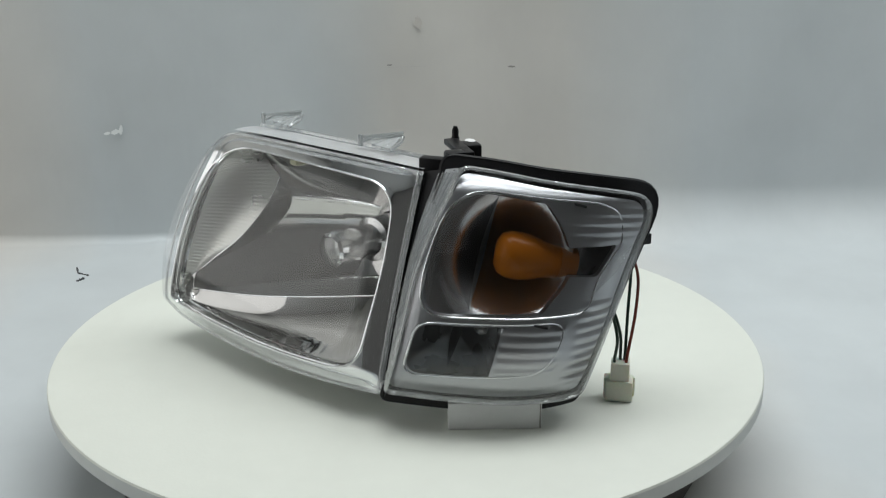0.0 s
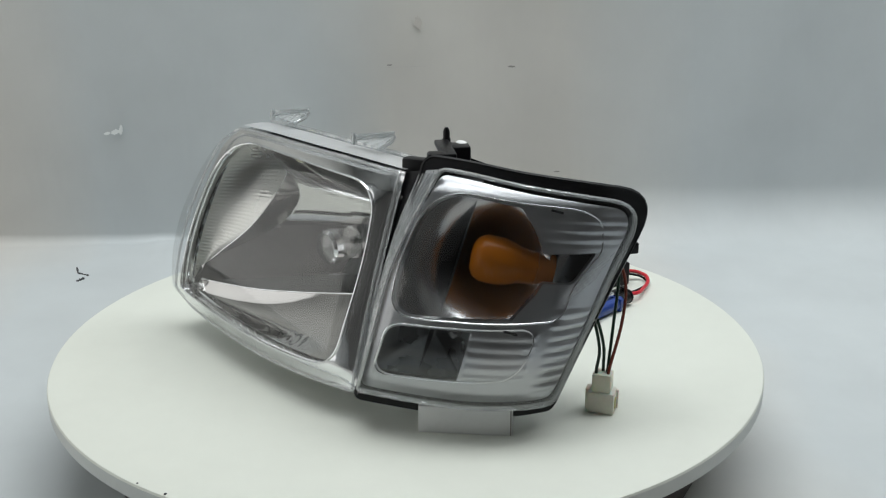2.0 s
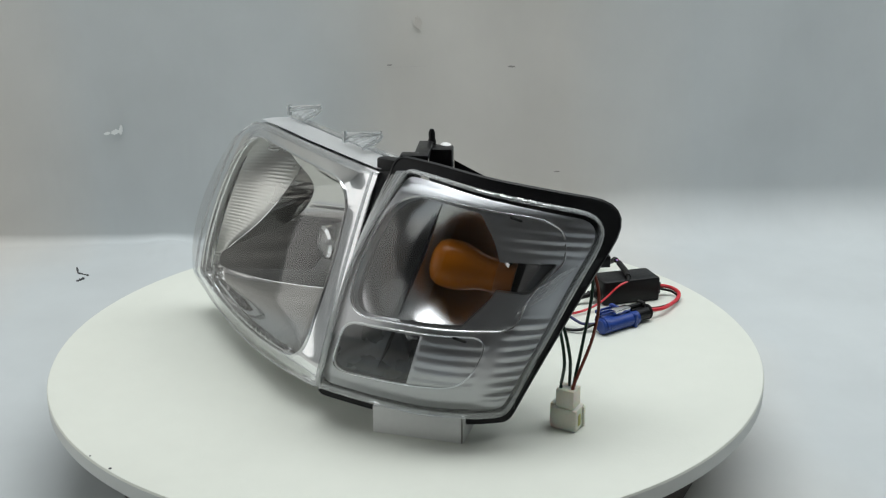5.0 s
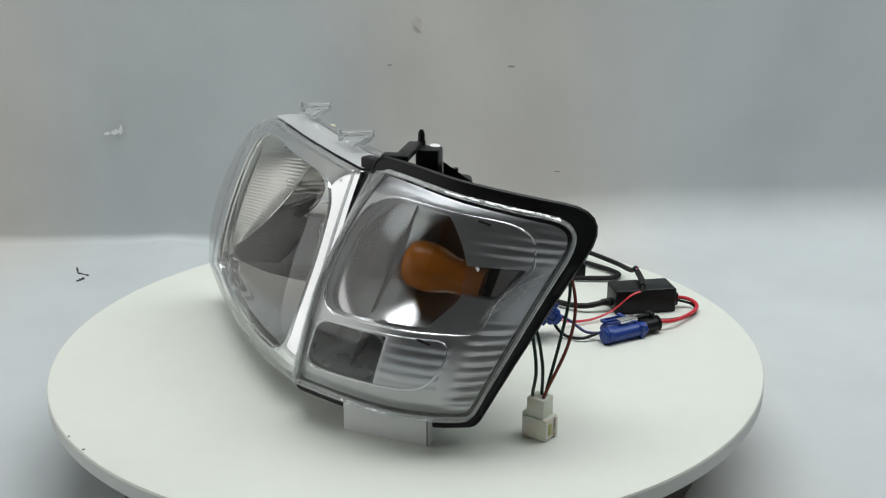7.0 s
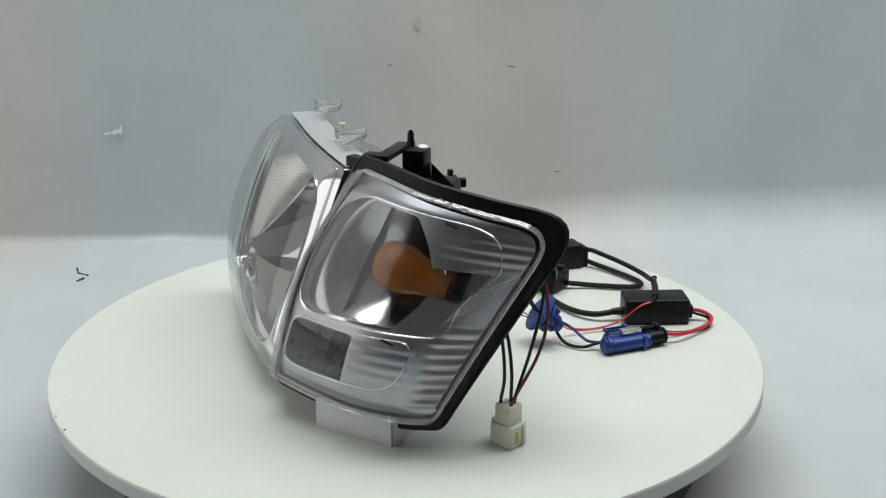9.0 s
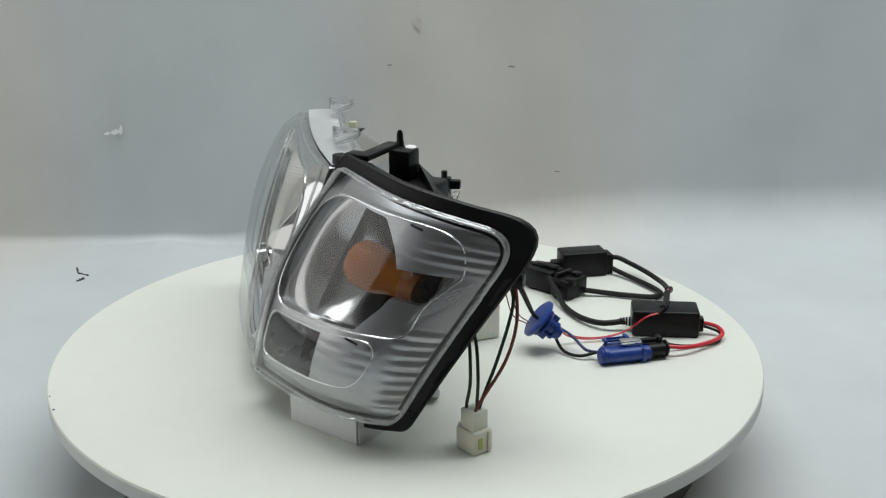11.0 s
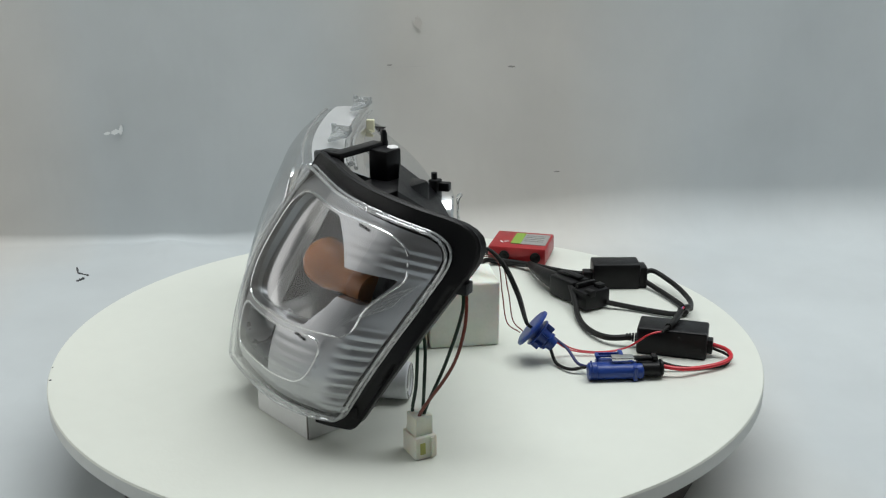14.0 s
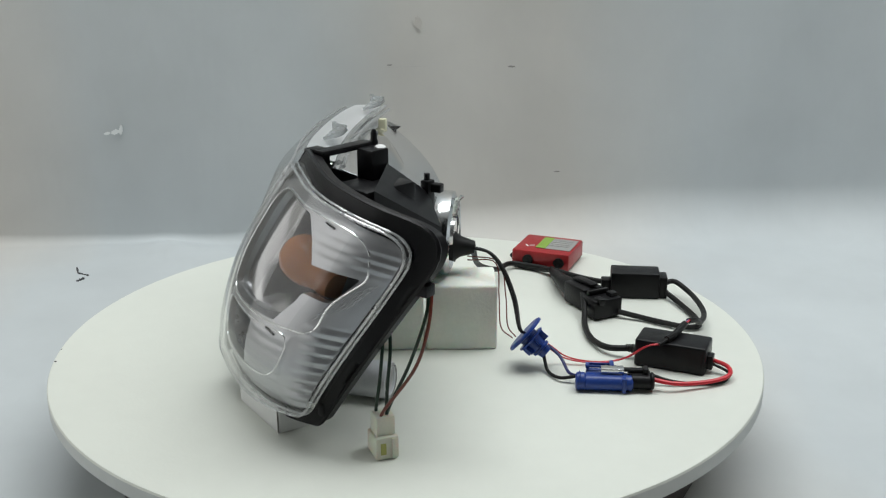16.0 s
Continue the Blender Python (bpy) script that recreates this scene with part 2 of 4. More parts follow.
def plate(surface, outline, holes=(), grid=36, skirt=None, hole_wall=None, step=0.03):
    """A sheet on surface(u, v) cut to an outline with holes; skirt and hole_wall are the ways in which its rims run back."""
    outline = resampled(outline, step)
    holes = [resampled(h, step) for h in holes]
    points, edges = [], []
    for loop in (outline, *holes):
        first = len(points)
        points += loop
        edges += [(first + i, first + (i + 1) % len(loop)) for i in range(len(loop))]
    lo = [min(p[k] for p in outline) for k in (0, 1)]
    hi = [max(p[k] for p in outline) for k in (0, 1)]
    for i in range(1, grid):
        for j in range(1, grid):
            p = Vector((lo[0] + (hi[0] - lo[0]) * i / grid, lo[1] + (hi[1] - lo[1]) * j / grid))
            if inside(p, outline) and not any(inside(p, h) for h in holes):
                points.append(p)
    verts, _, faces, *_ = delaunay_2d_cdt(points, edges, [], 0, 1e-6)
    bm = bmesh.new()
    made = [bm.verts.new(surface(p.x, p.y)) for p in verts]
    for f in faces:
        c = (verts[f[0]] + verts[f[1]] + verts[f[2]]) / 3
        if inside(c, outline) and not any(inside(c, h) for h in holes):
            bm.faces.new([made[i] for i in f])
    for loop, way in [(outline, skirt)] + [(h, hole_wall) for h in holes]:
        if way:
            a = [bm.verts.new(surface(p.x, p.y)) for p in loop]
            b = [bm.verts.new(surface(p.x, p.y) + Vector(way)) for p in loop]
            for i in range(len(loop)):
                k = (i + 1) % len(loop)
                bm.faces.new((a[i], a[k], b[k], b[i]))
    bmesh.ops.delete(bm, geom=[v for v in bm.verts if not v.link_faces], context="VERTS")
    bmesh.ops.remove_doubles(bm, verts=bm.verts, dist=1e-6)
    return bm


# ---- setting ----


FOLDS = ((-0.315, 0.520, 0.030, 0.030, 0.016), (-0.245, 0.480, 0.022, 0.045, 0.012), (-0.40, 0.535, 0.05, 0.02, 0.006), (-0.19, 0.43, 0.02, 0.05, 0.006), (0.43, 0.45, 0.05, 0.03, 0.004), (0.62, 0.50, 0.04, 0.03, 0.006))


def setting():
    # one sheet: floor, soft bend, back drape
    bm = bmesh.new()
    rows = []
    nx = 170
    for j in range(76):
        row = []
        for i in range(nx + 1):
            x = -1.7 + 3.4 * i / nx
            bend = 0.016 + 0.055 * min(max((x + 0.25) / 0.6, 0), 1)
            back = BACK + 0.012 * math.sin(x * 5.0)
            s = j / 75
            if s < 0.35:
                y, z = SHEET_FRONT + (back - bend - SHEET_FRONT) * (1 - (1 - s / 0.35) ** 2.6), 0.0
            elif s < 0.6:
                a = (s - 0.35) / 0.25 * math.pi / 2
                y, z = back - bend + bend * math.sin(a), bend * (1 - math.cos(a))
            else:
                y, z = back, bend + (1.9 - bend) * ((s - 0.6) / 0.4) ** 1.4
            drape = 0.006 * math.sin(x * 9.0 + 1.0) + 0.004 * math.sin(x * 23.0)
            y += drape * min(1.0, z / 0.3)
            for cx, cy, wx, wy, high in FOLDS:
                z += high * math.exp(-((x - cx + 0.5 * (y - cy)) / wx) ** 2 - ((y - cy) / wy) ** 2)
            row.append(bm.verts.new((x, y, FLOOR_Z + z)))
        rows.append(row)
    for a, b in zip(rows, rows[1:]):
        for i in range(nx):
            bm.faces.new((a[i], a[i + 1], b[i + 1], b[i]))
    me = mesh_of(bm, "backdrop")
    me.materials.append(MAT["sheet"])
    sheet = tagged(new("backdrop", me), "white photo sheet sweeping from floor up the wall", "backdrop", kind="structure")
    mod = sheet.modifiers.new("cloth", "SOLIDIFY")
    mod.thickness, mod.offset = 0.002, -1.0
    for name, pts, r, mat in (("scribble", ((-0.427, 0.459, 0.0), (-0.422, 0.445, 0.0), (-0.419, 0.437, 0.0), (-0.412, 0.433, 0.0), (-0.404, 0.428, 0.0)), 0.0012, "mark"),
                              ("scribble", ((-0.4065, 0.4165, 0.0), (-0.409, 0.412, 0.0), (-0.412, 0.407, 0.0)), 0.0019, "mark")):
        me = mesh_of(tube([(x, y, FLOOR_Z + 0.0025) for x, y, z in pts], r, 5, 6, lambda f: 0.55 + 0.6 * math.sin(7 * f + 0.6) ** 2), name)
        me.materials.append(MAT[mat])
        new(name, me).parent = sheet
    for x, z, w, h, mat in ((-0.386, 0.070, 0.008, 0.005, "pale_mark"), (-0.378, 0.073, 0.004, 0.009, "pale_mark"), (-0.397, 0.068, 0.006, 0.003, "pale_mark"),
                            (0.144, 0.148, 0.009, 0.0015, "scuff"), (-0.02, 0.153, 0.006, 0.001, "scuff"), (0.209, 0.002, 0.005, 0.0014, "scuff"),
                            (0.584, -0.070, 0.004, 0.0014, "scuff"), (0.019, 0.207, 0.006, 0.014, "stain"), (0.0, 0.15, 0.05, 0.0008, "faint_mark")):
        bm = bmesh.new()
        n = 18
        ring = []
        for k in range(n):
            a = 2 * math.pi * k / n
            j = 0.7 + 0.3 * math.sin(3 * a + x * 40) * math.cos(5 * a + z * 90)
            px, pz = x + w * j * math.cos(a), z + h * j * math.sin(a)
            back = BACK + 0.012 * math.sin(px * 5.0) + (0.006 * math.sin(px * 9.0 + 1.0) + 0.004 * math.sin(px * 23.0)) * min(1.0, max(0.0, pz - FLOOR_Z) / 0.3)
            ring.append(bm.verts.new((px, back - 0.005, pz)))
        bm.faces.new(ring)
        me = mesh_of(bm, "stain")
        me.materials.append(MAT[mat])
        new("stain", me).parent = sheet
    # plain unseen room added round the camera; pale and dark faces shape the reflections
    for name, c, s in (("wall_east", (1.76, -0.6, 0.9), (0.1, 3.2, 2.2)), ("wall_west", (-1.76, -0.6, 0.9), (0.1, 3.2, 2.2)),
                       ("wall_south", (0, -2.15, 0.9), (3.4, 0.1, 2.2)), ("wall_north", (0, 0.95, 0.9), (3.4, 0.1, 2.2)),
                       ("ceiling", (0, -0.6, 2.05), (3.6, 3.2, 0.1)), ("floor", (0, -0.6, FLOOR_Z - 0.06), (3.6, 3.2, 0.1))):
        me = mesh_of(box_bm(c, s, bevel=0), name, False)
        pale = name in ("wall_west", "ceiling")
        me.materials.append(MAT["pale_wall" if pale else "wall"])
        tagged(new(name, me), ("unseen pale added room " if pale else "unseen dark added room ") + name.split("_")[0], name.split("_")[0], kind="structure")


setting()


def turntable():
    base = thing("pedestal", (0, 0, FLOOR_Z), "dark round drive pedestal standing on the white sheet", "turntable", rides=False)
    part("foot_ring", turned([(0.0, FLOOR_Z), (0.250, FLOOR_Z), (0.255, FLOOR_Z + 0.01), (0.255, -0.036), (0.248, -0.03), (0.0, -0.03)], n=64), "dark_base", base)
    part("spindle", turned([(0.0, -0.0295), (0.06, -0.0295), (0.06, -0.0145), (0.0, -0.0145)], n=32), "steel", base)
    disc = thing("turntable_disc", (0, 0, 0), "round off-white turntable disc with a pale edge band", "turntable")
    part("top", turned([(0.0, 0.0), (0.2975, 0.0), (0.2993, -0.0006), (0.30, -0.0022)], n=160, closed=True), "board", disc)
    part("edge_band", turned([(0.30, -0.0022), (0.30, -0.0122), (0.2985, -0.014), (0.0, -0.014)], n=160, closed=True), "board_edge", disc)
    for k, (x, y, r) in enumerate(((-0.127, -0.2690, 0.0011), (-0.150, -0.2575, 0.0007))):
        bm = turned([(0.0, 0.0003), (r, 0.0002), (r, -0.0001), (0.0, -0.0001)], Matrix.Translation((x, y, 0)), n=10)
        part("smudge", bm, "mark", disc, "small dark speck near the rim")


turntable()

# ---- lamp surfaces, in the turntable's own space ----
HEAD_BOTTOM = ((-0.203, 0.012, 0.026), (-0.160, -0.035, 0.021), (-0.112, -0.083, 0.019), (-0.067, -0.122, 0.020), (-0.023, -0.153, 0.022))
HEAD_TOP = ((-0.155, 0.036, 0.179), (-0.118, -0.002, 0.181), (-0.076, -0.042, 0.181), (-0.033, -0.078, 0.180), (0.010, -0.108, 0.177))
HEAD_OUT = Vector((-0.67, -0.74, 0.05)).normalized()
CORNER_BOTTOM = ((-0.020, -0.152, 0.022), (0.030, -0.163, 0.0195), (0.066, -0.168, 0.018), (0.099, -0.167, 0.018), (0.126, -0.160, 0.0185))
CORNER_TOP = ((0.018, -0.110, 0.183), (0.060, -0.124, 0.183), (0.102, -0.132, 0.1795), (0.148, -0.125, 0.174), (0.187, -0.103, 0.166))
CORNER_OUT = Vector((0.18, -0.97, 0.10)).normalized()


def ease(x):
    x = min(max(x, 0.0), 1.0)
    return x * x * (3 - 2 * x)


def head_surface(u, v, lift=0.0, swell=0.004):
    """The headlight's face: a shallow pillow whose rim rolls back on all sides."""
    p = catmull(HEAD_BOTTOM, u).lerp(catmull(HEAD_TOP, u), v)
    bulge = swell * 4 * v * (1 - v) * (0.55 + 0.45 * (1 - u))
    left = 0.012 * 4 * v * (1 - v) * (1 - u) ** 2
    crown = 0.008 * ease((1.0 - u) / 0.085) * ease((1.0 - v) / 0.10) * ease(v / 0.09) * ease((u + 0.06) / 0.06) - 0.0045
    return p + HEAD_OUT * (bulge + lift + crown) + Vector((-0.74, 0.67, 0)) * left


def corner_surface(u, v, lift=0.0):
    p = catmull(CORNER_BOTTOM, u).lerp(catmull(CORNER_TOP, u), v)
    g = catmull(((0.35, 0, 0), (0.95, 0, 0), (0.80, 0, 0), (0.35, 0, 0), (0.05, 0, 0)), v).x
    side = max(0.0, math.sin(math.pi * min(max(u, 0), 1))) ** 0.6
    jut = catmull(((0.010, 0, 0), (0.019, 0, 0), (0.021, 0, 0), (0.014, 0, 0), (0.003, 0, 0)), v).x * max(0.0, 1 - u) ** 2
    return p + CORNER_OUT * (0.016 * g * side + jut + lift)


def left_edge(v):
    """Where the corner lens turns into its side wall."""
    return 0.13 * max(0.0, (v - 0.45) / 0.53) ** 2


HEAD_WAY = -HEAD_OUT
CORNER_WAY = -CORNER_OUT


def outline_tube(surface, poly, radius, lift, step=0.02, n=6):
    """A closed round bead along a loop on a surface."""
    loop = resampled(poly, step)
    line = [surface(p.x, p.y, lift) for p in loop]
    bm, rings, count = bmesh.new(), [], len(line)
    for k in range(count):
        d = (line[(k + 1) % count] - line[k - 1]).normalized()
        out = (HEAD_OUT if surface is head_surface else CORNER_OUT)
        side = d.cross(out).normalized()
        top = side.cross(d)
        rings.append([bm.verts.new(line[k] + (side * math.cos(2 * math.pi * j / n) + top * math.sin(2 * math.pi * j / n)) * radius) for j in range(n)])
    for k in range(count):
        a, b = rings[k], rings[(k + 1) % count]
        for j in range(n):
            bm.faces.new((a[j], a[(j + 1) % n], b[(j + 1) % n], b[j]))
    return bm


def grid_bm(f, nu, nv):
    """A sheet f(s, t) over the unit square."""
    bm = bmesh.new()
    rows = [[bm.verts.new(f(i / nu, j / nv)) for i in range(nu + 1)] for j in range(nv + 1)]
    for a, b in zip(rows, rows[1:]):
        for i in range(nu):
            bm.faces.new((a[i], a[i + 1], b[i + 1], b[i]))
    return bm


def loft(loops, cap_end=False):
    bm = bmesh.new()
    rings = [[bm.verts.new(p) for p in loop] for loop in loops]
    n = len(rings[0])
    for a, b in zip(rings, rings[1:]):
        for i in range(n):
            bm.faces.new((a[i], a[(i + 1) % n], b[(i + 1) % n], b[i]))
    if cap_end:
        bm.faces.new(rings[-1])
    return bm


def facing(p, way):
    """A pose at p whose z axis points along way."""
    return Matrix.Translation(p) @ Vector(way).to_track_quat("Z", "Y").to_matrix().to_4x4()


HEAD_FULL = rounded([(-0.02, 0.0), (1.0, 0.0), (1.0, 1.0), (0.03, 1.0)], [0.10, 0.01, 0.01, 0.06])
HEAD_WINDOW = rounded([(-0.010, 0.050), (0.905, 0.075), (0.945, 0.55), (0.928, 0.922), (0.42, 0.940), (0.050, 0.945), (0.012, 0.45)],
                      [0.07, 0.14, 0.3, 0.13, 0.1, 0.34, 0.25])
SOCKET = Vector((0.006, 0.026, 0.095))
HEAD_FOCUS, HEAD_VERTEX = 0.040, SOCKET + HEAD_OUT * 0.012
# inner edges of the side wing and the lower panel: across, up and behind the face
WING_EDGE = ((0.012, 0.12, 0.011), (0.085, 0.27, 0.019), (0.190, 0.45, 0.030), (0.235, 0.63, 0.0415), (0.200, 0.80, 0.055), (0.180, 0.93, 0.064))
PANEL_EDGE = ((0.012, 0.12, 0.011), (0.30, 0.188, 0.030), (0.50, 0.245, 0.045), (0.72, 0.305, 0.055), (0.93, 0.36, 0.055))


def headlight():
    t = thing("headlight", (-0.07, -0.05, 0.0), "clear-lens car headlight with bright chrome reflector, propped on the disc", "headlight")
    part("lens", plate(lambda u, v: head_surface(u, v, 0.006, 0.012), HEAD_FULL, skirt=HEAD_WAY * 0.034, grid=30), "head_lens", t, "clear convex plastic lens")
    part("lens_rim", joined(outline_tube(head_surface, HEAD_FULL, 0.0012, 0.0055), outline_tube(head_surface, HEAD_FULL, 0.0011, -0.010)), "lens_edge", t, "clear moulded lens edge")
    part("bezel", plate(head_surface, HEAD_FULL, [HEAD_WINDOW], skirt=HEAD_WAY * 0.026, hole_wall=HEAD_WAY * 0.010, grid=30), "bezel", t, "bright chrome bezel with rounded window")
    def roof_panel(s, q):
        return head_surface(0.035 + 0.955 * s, 1.0, 0.001) + HEAD_WAY * (0.003 + 0.026 * q) + Vector((0, 0, 0.0012 + 0.001 * math.sin(math.pi * q)))
    part("roof_panel", grid_bm(roof_panel, 30, 6), "roof", t, "pale silver top panel under the lens")
    part("window_bead", joined(outline_tube(head_surface, HEAD_WINDOW, 0.0010, 0.0004), outline_tube(head_surface, HEAD_WINDOW, 0.0008, -0.0035)), "chrome", t)
    # parabolic mirror closed by the window's walls and, outside it, the silver shell
    def parabola(u, v):
        a = head_surface(u, v) + HEAD_WAY * 0.010
        depth = (HEAD_VERTEX - a).dot(HEAD_WAY)
        off = a + HEAD_WAY * depth - HEAD_VERTEX
        step = 0.0012 if off.z > 0.004 else 0.0
        return HEAD_VERTEX + off - HEAD_WAY * min(off.length_squared / (4 * HEAD_FOCUS) + step, depth - 0.0005)
    rim = [catmull(WING_EDGE, 1 - k / 24) for k in range(24)] + [catmull(PANEL_EDGE, k / 24) for k in range(25)]
    rim += [Vector((p.x, p.y, 0.010)) for p in resampled(HEAD_WINDOW, 0.02) if (p.y > 0.37 and p.x > 0.3) or (p.y > 0.92 and p.x > 0.19)]
    part("reflector", plate(parabola, [p.xy for p in rim], grid=70, step=0.02), "bowl", t, "deep mirrored parabolic reflector")
    part("reflector_wall", loft([[head_surface(p.x, p.y, -p.z) for p in rim], [parabola(p.x, p.y) for p in rim]]), "bowl", t, "mirrored wall round the reflector")
    outer = resampled(HEAD_FULL, 0.025)
    outer_rings = []
    for k in range(17):
        s = k / 16
        r = 0.11 + 0.89 * math.sqrt(max(0.0, 1 - s))
        ring = []
        for p in outer:
            a = head_surface(p.x, p.y) + HEAD_WAY * 0.026
            depth = (SOCKET - a).dot(HEAD_WAY) + 0.004
            a = SOCKET - HEAD_WAY * depth + (a - (SOCKET - HEAD_WAY * depth)) * 0.95
            ring.append(SOCKET.lerp(a + HEAD_WAY * depth, r) - HEAD_WAY * depth * (1 - s) + HEAD_WAY * 0.004 * s)
        outer_rings.append(ring)
    part("shell", loft(outer_rings), "shell", t, "silver rear reflector shell")

    # fluted side wing of the reflector
    def wing(s, q):
        left = head_surface(0.005 + 0.05 * q, 0.10 + 0.86 * q, -0.0105)
        edge = catmull(WING_EDGE, q)
        p = left.lerp(head_surface(edge.x, edge.y, -edge.z), s)
        return p + HEAD_WAY * (0.004 * math.sin(math.pi * s)) + HEAD_OUT * 0.00013 * math.sin(q * 46 * 2 * math.pi) * min(1.0, 4 * (1 - s))
    part("side_reflector", grid_bm(wing, 12, 322), "flute", t, "finely fluted reflector wing")

    def lower(s, q):
        front = head_surface(0.01 + 0.87 * s, 0.06 + 0.015 * s, -0.0105)
        edge = catmull(PANEL_EDGE, s)
        back = head_surface(edge.x, edge.y, -edge.z)
        p = front.lerp(back, q)
        wave = 0.0001 * math.sin((s * 24 + q * 3) * 2 * math.pi) * max(0.0, min(1.0, (s - 0.58) * 5)) * math.sin(math.pi * q) ** 0.5
        return p + Vector((0, 0, wave)) - Vector((0, 0, 0.004 * math.sin(math.pi * q)))
    part("lower_reflector", grid_bm(lower, 210, 12), "bowl", t, "ribbed lower reflector panel")

    part("wing_edge", tube([wing(1.0, q) + HEAD_OUT * 0.0006 for q in (0.0, 0.2, 0.4, 0.6, 0.8, 0.97)], 0.0006, 8, 6), "chrome", t)
    part("panel_edge", tube([lower(s, 1.0) + HEAD_OUT * 0.0004 for s in (0.05, 0.25, 0.5, 0.75, 0.97)], 0.0005, 8, 6), "chrome", t)
    for k in range(9):
        a = head_surface(0.36 + 0.04 * k, 0.098, -0.0008)
        b = head_surface(0.380 + 0.04 * k, 0.094, 0.0012)
        part("rib", tube((a, b), 0.0007, 3, 6), "bezel", t)
    # bulb with a capped glass dome
    tip = Vector((-0.065, -0.036, 0.0935))
    m = facing(tip, HEAD_WAY)
    bulb = part("bulb", turned([(0.0, 0.0), (0.008, 0.001), (0.0135, 0.005), (0.0148, 0.011), (0.0135, 0.020), (0.012, 0.034), (0.0115, 0.046)], m, 28), "glass", t, "clear glass headlight bulb")
    part("collar", turned([(0.0118, 0.030), (0.0138, 0.030), (0.0138, 0.050), (0.019, 0.052), (0.019, 0.075), (0.0, 0.075)], m, 28), "steel", bulb, "steel bulb collar")
    part("cap_ring", turned([(0.0118, 0.0022), (0.0142, 0.0042), (0.0152, 0.0100), (0.0146, 0.0100), (0.0134, 0.0045), (0.0120, 0.0032)], m, 28, True), "chrome", bulb)
    part("filament_shield", turned([(0.0, 0.009), (0.006, 0.010), (0.007, 0.018), (0.006, 0.028), (0.0, 0.030)], m, 20), "chrome", bulb)
    # rear fittings
    back = facing(SOCKET, HEAD_WAY)
    part("socket_ring", turned([(0.0, 0.0), (0.034, 0.0), (0.036, 0.004), (0.036, 0.013), (0.031, 0.015), (0.029, 0.010), (0.014, 0.009), (0.013, 0.016), (0.0, 0.016)], back, 40), "shell", t, "silver bulb socket ring")
    spring = [back @ Vector(p) for p in ((0.0, -0.026, 0.017), (0.004, -0.010, 0.020), (0.006, 0.012, 0.019), (0.004, 0.030, 0.018), (-0.004, 0.034, 0.022), (-0.010, 0.030, 0.019), (-0.008, 0.010, 0.020))]
    part("wire_clip", tube(spring, 0.0008, 8, 6), "steel", t, "bent steel spring clip")
    part("rubber_boot", turned([(0.0, 0.008), (0.012, 0.009), (0.0135, 0.015), (0.009, 0.021), (0.0055, 0.033), (0.0, 0.034)], facing(SOCKET + Vector((0.0, 0.0, -0.012)), (0.60, 0.78, -0.05)), 24), "rubber", t, "black rubber bulb boot")
    part("adjuster", joined(box_bm((0.030, 0.006, 0.110), (0.011, 0.014, 0.012), 40, 0.002), turned([(0.0, -0.008), (0.005, -0.008), (0.008, -0.002), (0.008, 0.002), (0.005, 0.008), (0.0, 0.008)], pose(0.033, 0.004, 0.101, 70, 20, 0), 16)), "ivory", t, "ivory plastic aiming adjuster")
    part("aiming_knob", joined(box_bm((-0.086, 0.030, 0.171), (0.007, 0.006, 0.013), 40, 0.001), box_bm((-0.090, 0.027, 0.160), (0.016, 0.010, 0.018), 40, 0.002)), "ivory", t)
    # clear clips on the rear edge of the roof
    along = (Vector((-0.03, -0.05, 0.186)) - Vector((-0.1235, 0.0427, 0.184))).normalized()
    for a in (Vector((-0.1205, 0.0395, 0.1875)), Vector((-0.0350, -0.0470, 0.1865))):
        b = a + along * 0.032 + Vector((0, 0, -0.002))
        peak = a + along * 0.030 + HEAD_WAY * 0.018 + Vector((0, 0, 0.006))
        mid = a + along * 0.010 + Vector((0, 0, 0.005)) + HEAD_WAY * 0.006
        bars = [tube((a, mid, peak), 0.0016, 6, 6), tube((b, peak.lerp(b, 0.5) + HEAD_WAY * 0.004, peak), 0.0016, 6, 6),
                tube((a + Vector((0, 0, 0.004)), peak + Vector((0, 0, 0.003))), 0.0012, 6, 6), tube((a.lerp(b, 0.4), peak.lerp(a, 0.15)), 0.0012, 6, 6),
                tube((a.lerp(b, 0.7), peak.lerp(b, 0.25)), 0.0011, 6, 6), tube((a - Vector((0, 0, 0.003)), a + Vector((0, 0, 0.006))), 0.0022, 4, 6)]
        web = grid_bm(lambda s, q, a=a, b=b, peak=peak: a.lerp(b, s).lerp(peak, q * 0.9) + Vector((0, 0, 0.001)), 6, 6)
        part("clip", joined(*bars, web), "clip", t, "clear moulded mounting clip")
    roof = [head_surface(u, 1.0, 0.0) + HEAD_WAY * 0.031 + Vector((0, 0, 0.002)) for u in (0.04, 0.3, 0.6, 0.8, 0.95, 1.01)]
    part("roof_lip", joined(tube(roof, 0.0022, 6, 6), tube([p + HEAD_WAY * 0.004 - Vector((0, 0, 0.003)) for p in roof], 0.0016, 6, 6)), "lens_edge", t, "clear rear lip of the lens")
    foot = [head_surface(u, 0.0, -0.004) + Vector((0, 0, -0.003)) for u in (0.86, 0.95, 1.03)]
    part("lens_foot", tube(foot, 0.0024, 5, 6), "lens_edge", t)


MAT["roof"] = plain("pale_silver_paint", (0.72, 0.73, 0.74), 0.36, 0.04, 40.0, 0.03, 200.0, 0.65)
MAT["flute"] = plain("fluted_metallising", (0.62, 0.62, 0.59), 0.30, 0.04, 30.0, 0.0, 60.0, 1.0)
headlight()

